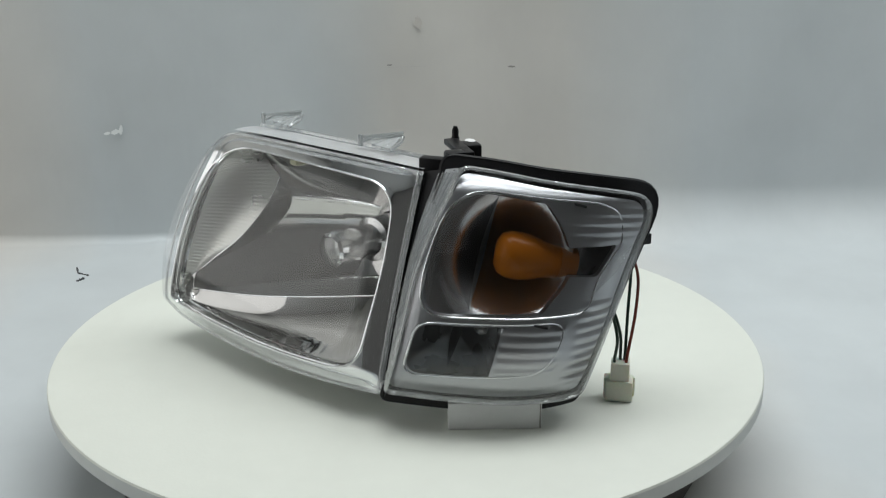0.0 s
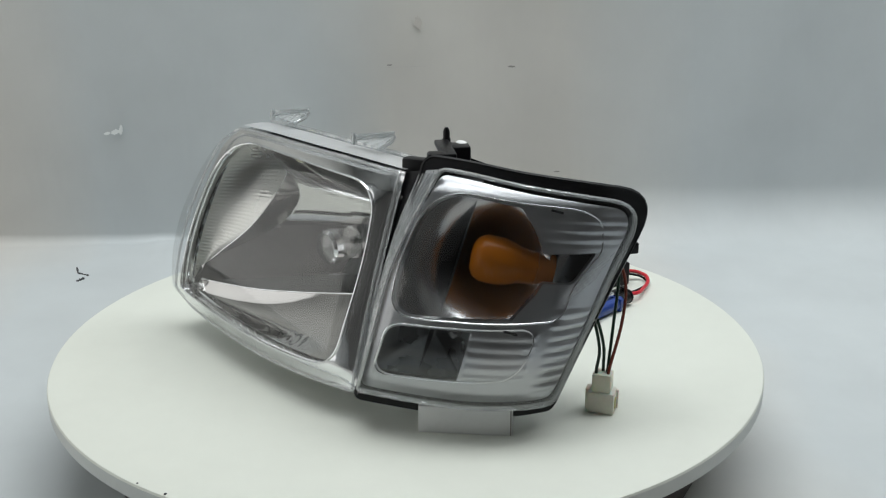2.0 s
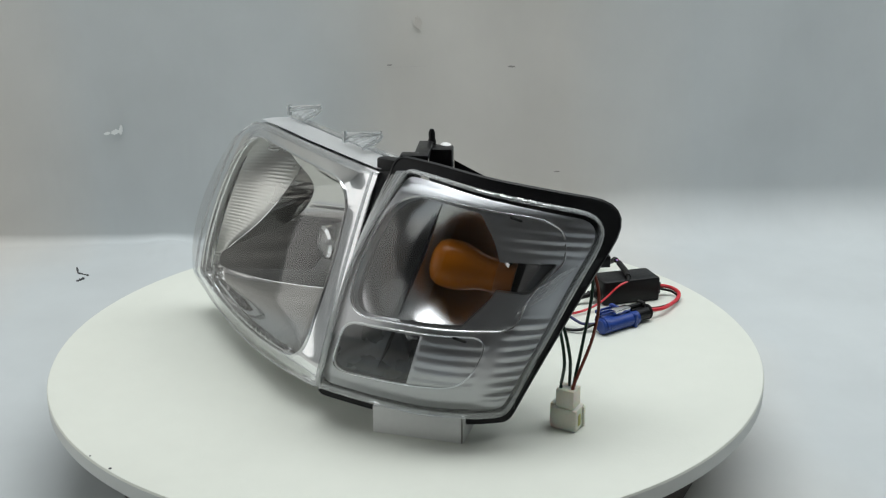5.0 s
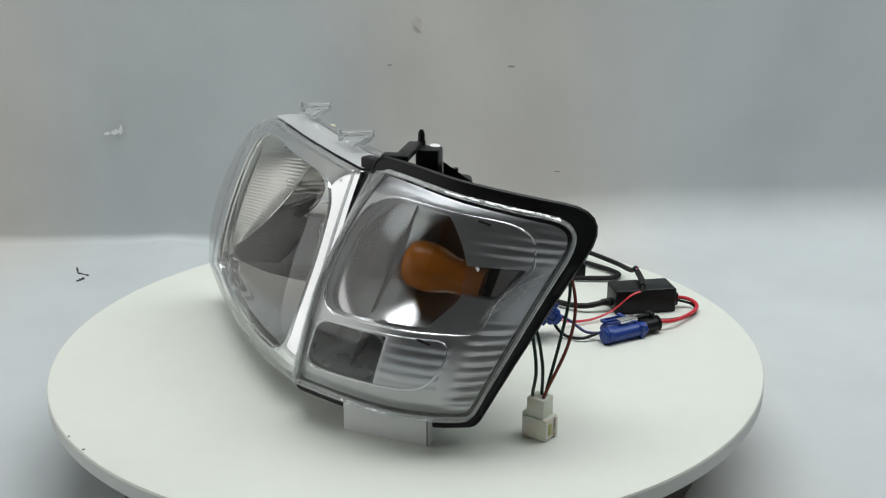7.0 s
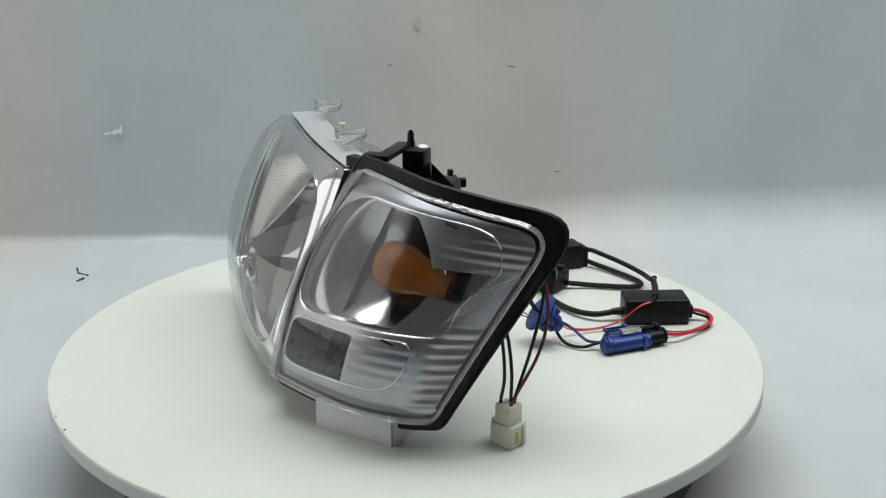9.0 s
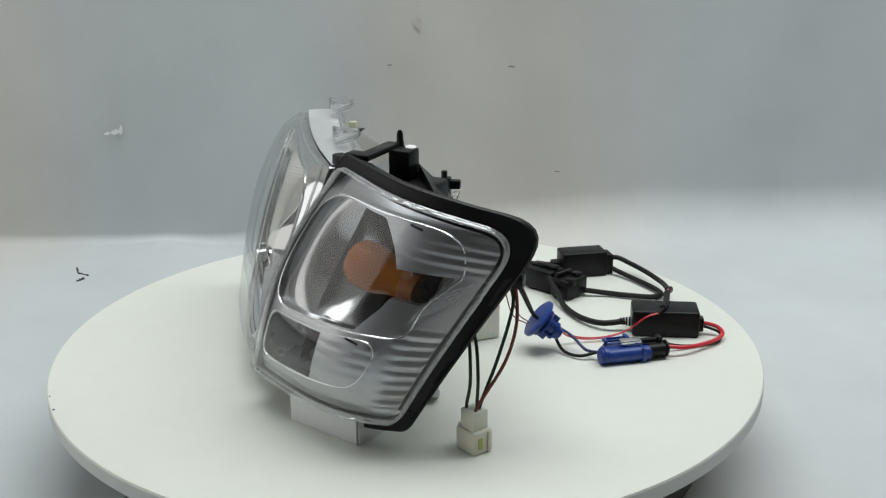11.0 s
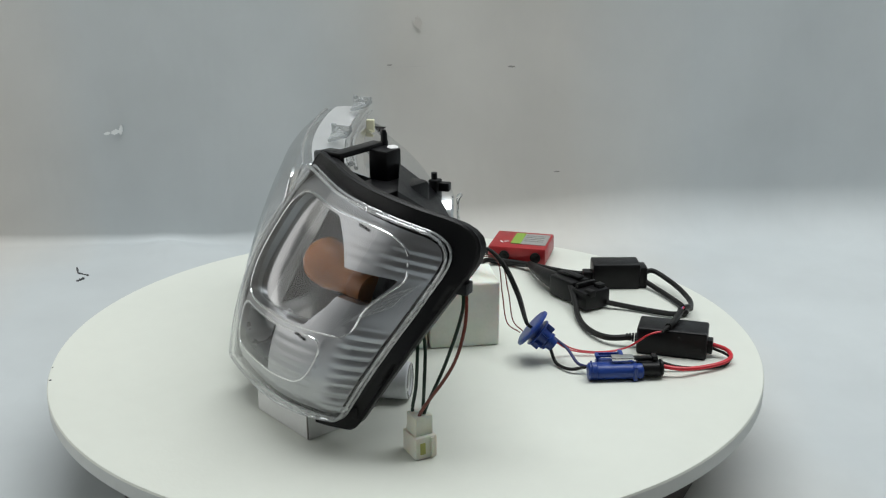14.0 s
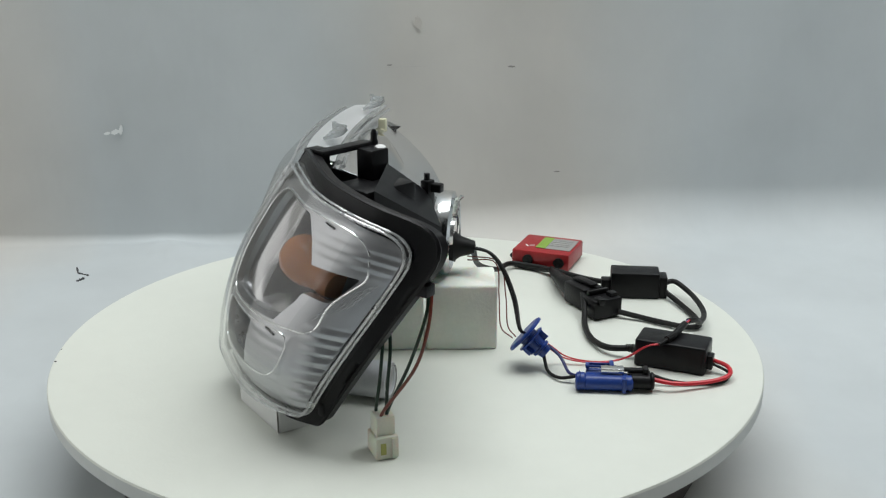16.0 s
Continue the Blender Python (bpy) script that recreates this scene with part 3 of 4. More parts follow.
CORNER_LENS = rounded([(-0.008, 0.034), (0.955, 0.036), (1.03, 0.935), (0.125, 1.005), (0.035, 0.75), (-0.006, 0.55)], [0.02, 0.05, 0.17, 0.04, 0.1, 0.1])
CORNER_BEZEL = rounded([(0.002, 0.048), (0.918, 0.056), (1.00, 0.905), (0.140, 0.975), (0.045, 0.75), (0.004, 0.55)], [0.04, 0.05, 0.13, 0.04, 0.1, 0.1])
CORNER_BLACK = rounded([(0.0, -0.024), (1.000, -0.022), (1.095, 0.980), (0.06, 1.040)], [0.03, 0.04, 0.20, 0.05])
BIG_WINDOW = rounded([(0.045, 0.39), (0.556, 0.427), (0.637, 0.540), (0.654, 0.586), (0.80, 0.578), (0.875, 0.715), (0.630, 0.705), (0.585, 0.79), (0.503, 0.889), (0.11, 0.91), (0.03, 0.60)],
                     [0.10, 0.01, 0.01, 0.01, 0.03, 0.02, 0.005, 0.1, 0.02, 0.16, 0.2])
LOW_WINDOW = rounded([(0.035, 0.130), (0.366, 0.150), (0.380, 0.366), (0.045, 0.350)], [0.07, 0.004, 0.004, 0.06])
BIG_RIM = rounded([(0.042, 0.385), (0.80, 0.425), (0.80, 0.57), (0.90, 0.72), (0.83, 0.895), (0.11, 0.915), (0.025, 0.60)], [0.10, 0.07, 0.05, 0.03, 0.17, 0.17, 0.2])
LOW_RIM = rounded([(0.028, 0.122), (0.66, 0.165), (0.70, 0.395), (0.040, 0.358)], [0.07, 0.11, 0.10, 0.06])


CORNER_FOCUS, CORNER_F = Vector((0.0775, -0.1365, 0.1215)), 0.0180
CORNER_AXIS = Vector((-0.16, -0.93, 0.32)).normalized()


def ribbed_corner(u, v):
    """The corner bezel with horizontal flutes on its outer side and in the lower window."""
    lift = 0.0
    side = max(0.0, min(1.0, (u - 0.70 - 0.05 * math.sin(v * 6)) * 9)) * max(0.0, min(1.0, (0.50 - v) * 12))
    low = 1.0 if 0.385 < u < 0.70 and 0.16 < v < 0.385 else 0.0
    up = max(0.0, min(1.0, (u - 0.55) * 8)) * max(0.0, min(1.0, (v - 0.71) * 14)) * max(0.0, min(1.0, (0.90 - v) * 14))
    lift += 0.0022 * side * abs(math.sin(v * 21 * math.pi))
    lift += 0.0006 * low * abs(math.sin(v * 21 * math.pi))
    lift += 0.0011 * up * abs(math.sin(v * 24 * math.pi))
    # the rim rolls back towards the top and the inner side
    lift -= 0.0075 * (1 - ease((0.985 - v) / 0.085)) + 0.003 * (1 - ease((u - 0.004 - 0.12 * max(0.0, v - 0.55)) / 0.045)) + 0.003 * (1 - ease((v - 0.05) / 0.05))
    return corner_surface(u, v, lift)


def corner_lamp():
    t = thing("corner_lamp", (0.06, -0.13, 0.0), "clear corner indicator lamp with amber bulb in a black housing", "indicator lamp")
    part("lens", plate(lambda u, v: corner_surface(u, v, 0.006 + 0.004 * max(0.0, math.sin(math.pi * min(max(u, 0.0), 1.0))) ** 0.45 * max(0.0, math.sin(math.pi * min(max(v, 0.0), 1.0))) ** 0.8), CORNER_LENS, skirt=CORNER_WAY * 0.014, grid=30), "lens", t, "clear curved plastic lens")
    part("lens_rim", joined(outline_tube(corner_surface, CORNER_LENS, 0.0012, 0.0055), outline_tube(corner_surface, CORNER_LENS, 0.0010, 0.0)), "lens_edge", t, "clear moulded lens edge")
    part("bezel", plate(ribbed_corner, CORNER_BEZEL, [BIG_WINDOW, LOW_WINDOW], hole_wall=CORNER_WAY * 0.006, grid=110), "satin", t, "satin silver bezel with fluted side")
    part("window_bead", outline_tube(corner_surface, BIG_RIM, 0.0008, 0.0), "chrome", t, "bright raised window edge")
    part("window_bead", outline_tube(corner_surface, LOW_RIM, 0.0007, 0.0), "chrome", t, "bright raised window edge")
    for u, v, w in ((0.64, 0.885, 0.0045), (0.565, 0.378, 0.0050)):
        c = corner_surface(u, v, 0.0008)
        d = (corner_surface(u + 0.02, v - 0.004, 0.0008) - c).normalized()
        part("slot", tube((c - d * w, c, c + d * w), 0.0009, 4, 6), "slot", t, "small dark slot")
    # parabolic bowl behind the large window, its focus in the bulb, drawn out to the inner side
    def bowl(u, v):
        a = corner_surface(u, v)
        q = a - CORNER_FOCUS
        z = q.dot(CORNER_AXIS)
        off = q - CORNER_AXIS * z
        r = off.length
        deep = r * r / (4 * CORNER_F) - CORNER_F
        front = z - 0.0065 - (0.030 if u > 0.655 else 0.0)
        over = deep - front
        return CORNER_FOCUS + off + CORNER_AXIS * (front + 0.5 * (over - math.sqrt(over * over + 2.5e-4)))
    part("reflector", plate(bowl, BIG_WINDOW, grid=60), "soft_bowl", t, "mirrored parabolic indicator reflector")
    loop = resampled(BIG_WINDOW, 0.03)
    part("reflector_wall", loft([[corner_surface(p.x, p.y) + CORNER_WAY * 0.006 for p in loop], [bowl(p.x, p.y) for p in loop]]), "slate", t, "grey wall round the reflector")
    low_loop = resampled(rounded([(0.03, 0.125), (0.40, 0.14), (0.41, 0.37), (0.04, 0.355)], [0.07, 0.02, 0.02, 0.06]), 0.04)
    c = Vector((0.035, -0.130, 0.062))
    rings = []
    for k in range(9):
        s = k / 8
        r = 0.1 + 0.9 * math.sqrt(max(0.0, 1 - s))
        ring = []
        for p in low_loop:
            a = corner_surface(p.x, p.y) + CORNER_WAY * 0.006
            depth = (c - a).dot(CORNER_WAY)
            ring.append(c.lerp(a + CORNER_WAY * depth, r) - CORNER_WAY * depth * (1 - s))
        rings.append(ring)
    part("lower_reflector", loft(rings, True), "slate", t, "grey side-light reflector")
    # amber bulb
    tip, root = CORNER_FOCUS + Vector((-0.0145, -0.001, 0.0035)), CORNER_FOCUS + Vector((0.035, 0.0035, -0.0077))
    m = facing(tip, root - tip)
    bulb = part("bulb", turned([(0.0, 0.0), (0.0090, 0.0008), (0.0142, 0.0036), (0.0170, 0.0085), (0.0176, 0.0140), (0.0174, 0.0220), (0.0158, 0.0290), (0.0136, 0.0350), (0.0124, 0.0420), (0.0120, 0.0480)], m, 30), "amber", t, "amber indicator bulb")
    part("bulb_base", turned([(0.0110, 0.047), (0.0124, 0.0475), (0.0124, 0.060), (0.0, 0.060)], m, 24), "amber_base", bulb, "dark amber bulb base")
    small = facing(Vector((0.052, -0.158, 0.073)), (0.1, 0.9, -0.2))
    part("side_bulb", turned([(0.0, 0.0), (0.003, 0.0006), (0.0048, 0.003), (0.005, 0.010), (0.0045, 0.018)], small, 18), "glass", t, "small clear side-light bulb")
    part("bulb_base", turned([(0.0, 0.008), (0.0075, 0.009), (0.0075, 0.024), (0.0, 0.024)], facing(Vector((0.056, -0.158, 0.076)), (0.1, 0.9, -0.2)), 18), "black", t, "dark bulb base")
    # clear waffle prism and corner facets inside the lens
    for i in range(6):
        for j in range(5):
            u, v = 0.80 + 0.024 * i + 0.012 * (j - 2), 0.50 + 0.026 * j + 0.018 * i
            a, b = corner_surface(u, v, 0.0035), corner_surface(u + 0.02, v + 0.016, 0.0035)
            w = (corner_surface(u, v + 0.012, 0.0035) - a)
            bm = bmesh.new()
            q = [bm.verts.new(p) for p in (a, b, b + w, a + w)]
            top = bm.verts.new((a + b) / 2 + w / 2 + CORNER_OUT * 0.0016)
            for k in range(4):
                bm.faces.new((q[k], q[(k + 1) % 4], top))
            part("prism", bm, "lens_edge", t, smooth=False)
    # seam ridges between the two lamps
    def strip(f, q):
        a = head_surface(1.0, q, -0.0035)
        b = corner_surface(left_edge(q), q, 0.0)
        return a.lerp(b, f) + Vector((-0.6, -0.8, 0)) * 0.0025 * math.sin(math.pi * f) * math.sin(math.pi * q)
    for f, r in ((0.40, 0.0010), (0.52, 0.0012), (0.64, 0.0013), (0.76, 0.0013), (0.88, 0.0012), (1.0, 0.0012)):
        pts = [strip(f, v) + Vector((-0.7, -0.7, 0)) * 0.001 for v in (0.03, 0.2, 0.4, 0.6, 0.8, 0.985)]
        part("ridge", tube(pts, r, 8, 8), "lens_edge", t, "clear moulded ridge")
    part("gasket", grid_bm(lambda a, b: strip(a * 0.36, b), 5, 24), "black", t, "black gasket in the seam")
    part("side_wall", grid_bm(lambda a, b: strip(0.36 + 0.64 * a, b), 8, 24), "slate", t, "grey stepped lens side wall")
    # black housing
    part("flange", plate(lambda u, v: corner_surface(u, v, -0.007), CORNER_BLACK, [rounded([(0.000, 0.042), (0.925, 0.050), (1.01, 0.915), (0.135, 0.985), (0.04, 0.75), (0.001, 0.55)], [0.04, 0.05, 0.13, 0.04, 0.1, 0.1])], skirt=CORNER_WAY * 0.011, grid=24), "black", t, "black moulded flange")
    part("flange_lip", outline_tube(corner_surface, CORNER_BLACK, 0.0022, -0.009), "black", t)
    loop = resampled(rounded([(0.20, 0.10), (0.93, 0.05), (1.05, 0.93), (0.34, 0.99)], [0.05, 0.05, 0.15, 0.05]), 0.04)
    centre = Vector((0.073, -0.078, 0.112))
    rings = []
    for s, r in ((0.0, 1.0), (0.25, 0.97), (0.5, 0.88), (0.8, 0.74), (1.0, 0.66), (1.04, 0.42)):
        ring = []
        for p in loop:
            a = corner_surface(p.x, p.y, -0.016)
            ring.append(a.lerp(centre + (a - corner_surface(0.62, 0.52, -0.016)) * 0.45, s) if s <= 1 else centre + CORNER_WAY * 0.003 + (a - corner_surface(0.62, 0.52, -0.016)) * r)
        rings.append(ring)
    part("housing", loft(rings, True), "black", t, "black plastic rear housing")
    tower = joined(box_bm((0.048, -0.060, 0.171), (0.018, 0.018, 0.034), 12, 0.002), box_bm((0.060, -0.066, 0.150), (0.040, 0.050, 0.030), 10, 0.004),
                   box_bm((0.040, -0.080, 0.1885), (0.011, 0.050, 0.0045), 12, 0.001), box_bm((0.036, -0.100, 0.180), (0.015, 0.012, 0.022), 12, 0.002),
                   box_bm((0.020, -0.097, 0.176), (0.020, 0.010, 0.020), -20, 0.002))
    part("mounting_post", tower, "black", t, "black mounting post and arm")
    part("stud", turned([(0.0, 0.0), (0.0032, 0.0), (0.0032, 0.004), (0.0026, 0.005), (0.0026, 0.010), (0.0014, 0.013), (0.0, 0.013)], pose(0.0385, -0.053, 0.1865), 14), "black", t, "black locating stud")
    part("screw_cap", turned([(0.0, 0.0), (0.0046, 0.0), (0.0036, 0.0008), (0.0, 0.0012)], pose(0.050, -0.054, 0.1882, 0, 4, 0), 7), "white_print", t, "white paint dab")

    def ramp_top(s, q):
        a = Vector((0.056, -0.052, 0.176)).lerp(Vector((0.052, -0.012, 0.146)), q)
        b = Vector((0.100, -0.090, 0.170)).lerp(Vector((0.082, -0.020, 0.126)), q)
        return a.lerp(b, s)
    ramp_bm = grid_bm(ramp_top, 4, 6)
    under = bmesh.ops.extrude_face_region(ramp_bm, geom=list(ramp_bm.faces))
    for v in under["geom"]:
        if isinstance(v, bmesh.types.BMVert):
            v.co.z -= 0.018
    part("ramp", ramp_bm, "black", t, "sloping black rear bracket")
    part("hook", joined(box_bm((0.0505, -0.012, 0.144), (0.008, 0.009, 0.024), 20, 0.001), box_bm((0.054, -0.008, 0.1500), (0.014, 0.007, 0.007), 30, 0.001), turned([(0.0, -0.004), (0.0025, -0.004), (0.0025, 0.004), (0.0, 0.004)], pose(0.0495, -0.012, 0.157), 10)), "black", t, "black retaining hook")
    part("tab", box_bm((0.174, -0.101, 0.1215), (0.020, 0.010, 0.0085), 20, 0.001), "black", t, "black side tab")
    part("tab", box_bm((0.123, -0.150, 0.0265), (0.008, 0.008, 0.010), 20, 0.001), "black", t, "black side tab")


corner_lamp()


def props():
    # card box under the corner lamp
    t = thing("card_box", (0.0615, -0.152, 0), "small white card box propping up the lamp", "box")
    part("carton", box_bm((0.0615, -0.1515, 0.0105), (0.067, 0.040, 0.021), -0.5, 0.0006), "card", t)
    part("flap_edge", box_bm((0.0955, -0.1515, 0.0105), (0.0008, 0.0385, 0.0195), -0.5, 0), "card", t)
    part("flap_seam", box_bm((0.0945, -0.1719, 0.0105), (0.0009, 0.0009, 0.0195), -0.5, 0), "scuff", t)
    # foam blocks behind
    a, b = Vector((0.0305, -0.0015, 0)), Vector((0.0635, 0.0490, 0))
    turn = math.degrees(math.atan2(b.y - a.y, b.x - a.x))
    back = Vector((-(b - a).y, (b - a).x, 0)).normalized()
    t = thing("foam_block", tuple((a + b) / 2 + back * 0.025), "white foam block standing behind the lamps", "foam block", "foam blocks")
    part("block", box_bm((a + b) / 2 + back * 0.025 + Vector((0, 0, 0.0290)), ((b - a).length, 0.05, 0.058), turn, 0.0025, 3), "foam", t)
    a2, b2 = Vector((0.006, -0.044, 0)), Vector((0.0285, -0.0030, 0))
    t = thing("foam_block", tuple((a2 + b2) / 2 + back * 0.026), "white foam block standing behind the lamps", "foam block", "foam blocks")
    part("block", box_bm((a2 + b2) / 2 + back * 0.026 + Vector((0, 0, 0.0265)), ((b2 - a2).length, 0.05, 0.053), turn, 0.0025, 3), "foam", t)
    # paper roll: wound turns with a hollow core
    end, way = Vector((0.0905, -0.0739, 0.0145)), Vector((-0.72, -0.60, 0.0)).normalized()
    t = thing("paper_roll", (end.x, end.y, 0), "roll of white printed film lying on the disc", "roll")
    m = facing(end, way)
    part("wrap", turned([(0.0105, 0.001), (0.0112, 0.0), (0.0138, 0.0), (0.0145, 0.0008), (0.0145, 0.060), (0.0105, 0.060)], m, 40, True), "film", t)
    for r in (0.0118, 0.0127, 0.0135):
        ring = [m @ Vector((r * math.cos(a * 0.35), r * math.sin(a * 0.35), -0.0004)) for a in range(18)]
        part("layer_edge", tube(ring, 0.00022, 2, 4), "label_grey", t)
    part("core", turned([(0.0106, 0.0015), (0.0094, 0.002), (0.0094, 0.0585), (0.0106, 0.0585)], m, 32, True), "card", t)
    for k, s in enumerate((0.010, 0.018, 0.026)):
        bm = grid_bm(lambda x, y, s=s: m @ Vector((0.01462 * math.cos(2.0 + x * 0.9), 0.01462 * math.sin(2.0 + x * 0.9), s + y * 0.0018)), 8, 1)
        part("print_bar", bm, "label_grey", t)
    # red power unit
    rc, rt = Vector((-0.0890, 0.2305, 0.0)), 33.7
    t = thing("power_unit", tuple(rc), "red plastic power unit with green and grey label", "power unit")
    rm = pose(rc.x, rc.y, 0, 0, 0, rt)
    part("case", box_bm(rc + Vector((0, 0, 0.0110)), (0.061, 0.056, 0.018), rt, 0.002), "red", t)
    part("base", box_bm(rc + Vector((0, 0, 0.0012)), (0.057, 0.052, 0.0024), rt, 0.0005), "black", t)
    label = part("label", box_bm(rm @ Vector((0.010, 0.002, 0.0202)), (0.036, 0.036, 0.0006), rt, 0), "label_grey", t, "grey printed label")
    part("label_band", box_bm(rm @ Vector((-0.0035, 0.002, 0.0206)), (0.0105, 0.036, 0.0006), rt, 0), "label_green", label, "green label band")
    for k in range(4):
        part("print_bar", box_bm(rm @ Vector((0.0135, 0.013 - 0.006 * k, 0.0206)), (0.020, 0.0016, 0.0004), rt, 0), "steel", label)
    part("emblem", joined(box_bm(rm @ Vector((-0.019, -0.012, 0.0203)), (0.0016, 0.006, 0.0005), rt + 35, 0), box_bm(rm @ Vector((-0.014, -0.010, 0.0203)), (0.005, 0.0014, 0.0005), rt + 20, 0)), "white_print", t, "white emblem")
    for x in (-0.013, 0.020):
        part("port", turned([(0.0, 0.0), (0.0055, 0.0), (0.0055, 0.002), (0.004, 0.0025), (0.0, 0.001)], rm @ pose(x, -0.028, 0.0105, 90, 0, 0), 18), "rubber", t, "dark round port")
    # driver boxes
    t = thing("driver_box", (0.170, 0.150, 0), "black plastic lamp driver box with ribbed cable boot", "driver box", "driver boxes")
    part("case", box_bm((0.170, 0.150, 0.0118), (0.058, 0.030, 0.0236), 32, 0.0022, 3), "black", t)
    bm2 = pose(0.170, 0.150, 0.0, 0, 0, 32)
    for k in range(4):
        part("boot_rib", turned([(0.0, -0.0008), (0.0042 - 0.0004 * k, -0.0008), (0.0042 - 0.0004 * k, 0.0008), (0.0, 0.0008)], bm2 @ pose(-0.0305 - 0.0026 * k, -0.002, 0.009, 0, 90, 0), 16), "rubber", t)
    part("outlet", box_bm(bm2 @ Vector((0.0305, -0.003, 0.0095)), (0.006, 0.010, 0.012), 32, 0.001), "black", t)
    t = thing("driver_box", (0.029, 0.240, 0), "black plastic in-line box with stepped ends", "driver box", "driver boxes")
    part("case", box_bm((0.033, 0.238, 0.0128), (0.046, 0.025, 0.0256), 49, 0.0016, 3), "black", t)
    am = pose(0.033, 0.238, 0, 0, 0, 49)
    part("end_step", box_bm(am @ Vector((0.0265, 0.0, 0.0105)), (0.008, 0.019, 0.021), 49, 0.001), "black", t)
    part("end_step", box_bm(am @ Vector((-0.027, 0.0, 0.010)), (0.010, 0.012, 0.012), 49, 0.0015), "black", t)
    # black plug pair
    t = thing("plug_connector", (0.040, 0.178, 0), "black three-part plug connector lying on the disc", "connector", "plug connectors")
    part("sleeve", tube(((-0.052, 0.205, 0.008), (-0.030, 0.193, 0.010), (-0.008, 0.183, 0.012), (0.012, 0.178, 0.012)), 0.0095, 6, 12, lambda f: 0.35 + 0.65 * f), "rubber", t, "tapered rubber sleeve")
    part("socket", joined(box_bm((0.026, 0.179, 0.0115), (0.032, 0.024, 0.021), -5, 0.003), box_bm((0.020, 0.181, 0.0228), (0.016, 0.010, 0.003), -5, 0.0008)), "black", t)
    part("latch", box_bm((0.030, 0.180, 0.0240), (0.022, 0.008, 0.003), -5, 0.0008), "black", t)
    part("plug", joined(box_bm((0.056, 0.175, 0.0105), (0.022, 0.030, 0.018), -8, 0.002), box_bm((0.050, 0.175, 0.0215), (0.004, 0.022, 0.005), -8, 0.0008), box_bm((0.060, 0.183, 0.0205), (0.008, 0.008, 0.005), -8, 0.0008), box_bm((0.064, 0.165, 0.0190), (0.010, 0.006, 0.006), -8, 0.0008)), "black", t)
    # blue plug pair
    t = thing("blue_connector", (0.181, 0.072, 0), "blue and black two-way plug connector on the disc", "connector", "plug connectors")
    cm = pose(0.1725, 0.0745, 0, 0, 0, 51)
    def sleeve(x0, x1, y, z, r):
        return turned([(0.0, 0.0), (r * 0.8, 0.0), (r, 0.0012), (r, x1 - x0 - 0.0012), (r * 0.8, x1 - x0), (0.0, x1 - x0)], cm @ Matrix.Translation((x0, y, z)) @ pose(0, 0, 0, 0, 90, 0), 20)
    part("housing", joined(sleeve(-0.018, 0.020, -0.0045, 0.0066, 0.0062), box_bm(cm @ Vector((0.0, 0.0015, 0.0062)), (0.034, 0.009, 0.0105), 51, 0.002), box_bm(cm @ Vector((0.013, -0.0045, 0.0066)), (0.0035, 0.0140, 0.0128), 51, 0.0012)), "blue", t, "blue plug housing")
    part("rear_collar", joined(sleeve(-0.0245, -0.0165, -0.004, 0.0072, 0.0070), sleeve(-0.0225, -0.0205, -0.004, 0.0078, 0.0077)), "blue", t, "blue collar")
    part("twin_housing", joined(sleeve(-0.016, 0.006, 0.0085, 0.0072, 0.0052), box_bm(cm @ Vector((0.004, 0.0085, 0.0075)), (0.003, 0.0125, 0.0125), 51, 0.001)), "blue", t, "blue second housing")
    part("latch", joined(box_bm(cm @ Vector((-0.006, 0.0065, 0.0152)), (0.020, 0.0016, 0.0022), 51, 0.0006), box_bm(cm @ Vector((-0.006, 0.0115, 0.0152)), (0.020, 0.0016, 0.0022), 51, 0.0006), box_bm(cm @ Vector((0.004, 0.009, 0.0160)), (0.0035, 0.0105, 0.0035), 51, 0.0008), box_bm(cm @ Vector((-0.015, 0.009, 0.0148)), (0.003, 0.007, 0.0030), 51, 0.0006)), "blue", t, "blue latch")
    part("inner_plug", box_bm(cm @ Vector((0.004, 0.001, 0.0155)), (0.018, 0.008, 0.004), 51, 0.0008), "steel", t, "grey metallic plug insert")
    part("mating_plug", joined(sleeve(0.018, 0.034, -0.003, 0.0075, 0.0058), box_bm(cm @ Vector((0.025, 0.002, 0.0085)), (0.018, 0.009, 0.0105), 51, 0.0014), box_bm(cm @ Vector((0.017, 0.0015, 0.0155)), (0.024, 0.0045, 0.0026), 51, 0.0007), box_bm(cm @ Vector((0.030, 0.0015, 0.0160)), (0.0040, 0.0080, 0.0040), 51, 0.0008), sleeve(0.033, 0.0365, -0.002, 0.0078, 0.0072)), "black", t, "black mating plug")
    # blue grommet on the wires
    gc, gw = Vector((0.1035, 0.0470, 0.0290)), Vector((0.60, 0.47, -0.63)).normalized()
    t = thing("grommet", (gc.x, gc.y, 0.0), "blue moulded plastic grommet disc threaded on the wires", "grommet")
    gm = facing(gc, gw)
    part("disc", turned([(0.0, 0.0), (0.0158, -0.0014), (0.0176, -0.0004), (0.0176, 0.0014), (0.0140, 0.0020), (0.0, 0.0024)], gm, 40), "blue", t)
    part("inner_disc", turned([(0.0, 0.0052), (0.0122, 0.0056), (0.0128, 0.0064), (0.0122, 0.0074), (0.0, 0.0080)], gm, 32), "blue", t)
    part("hub", turned([(0.0, 0.0015), (0.0080, 0.0016), (0.0078, 0.0090), (0.0070, 0.0160), (0.0082, 0.0165), (0.0080, 0.0185), (0.0058, 0.0190), (0.0052, 0.0235), (0.0, 0.0240)], gm, 24), "blue", t)
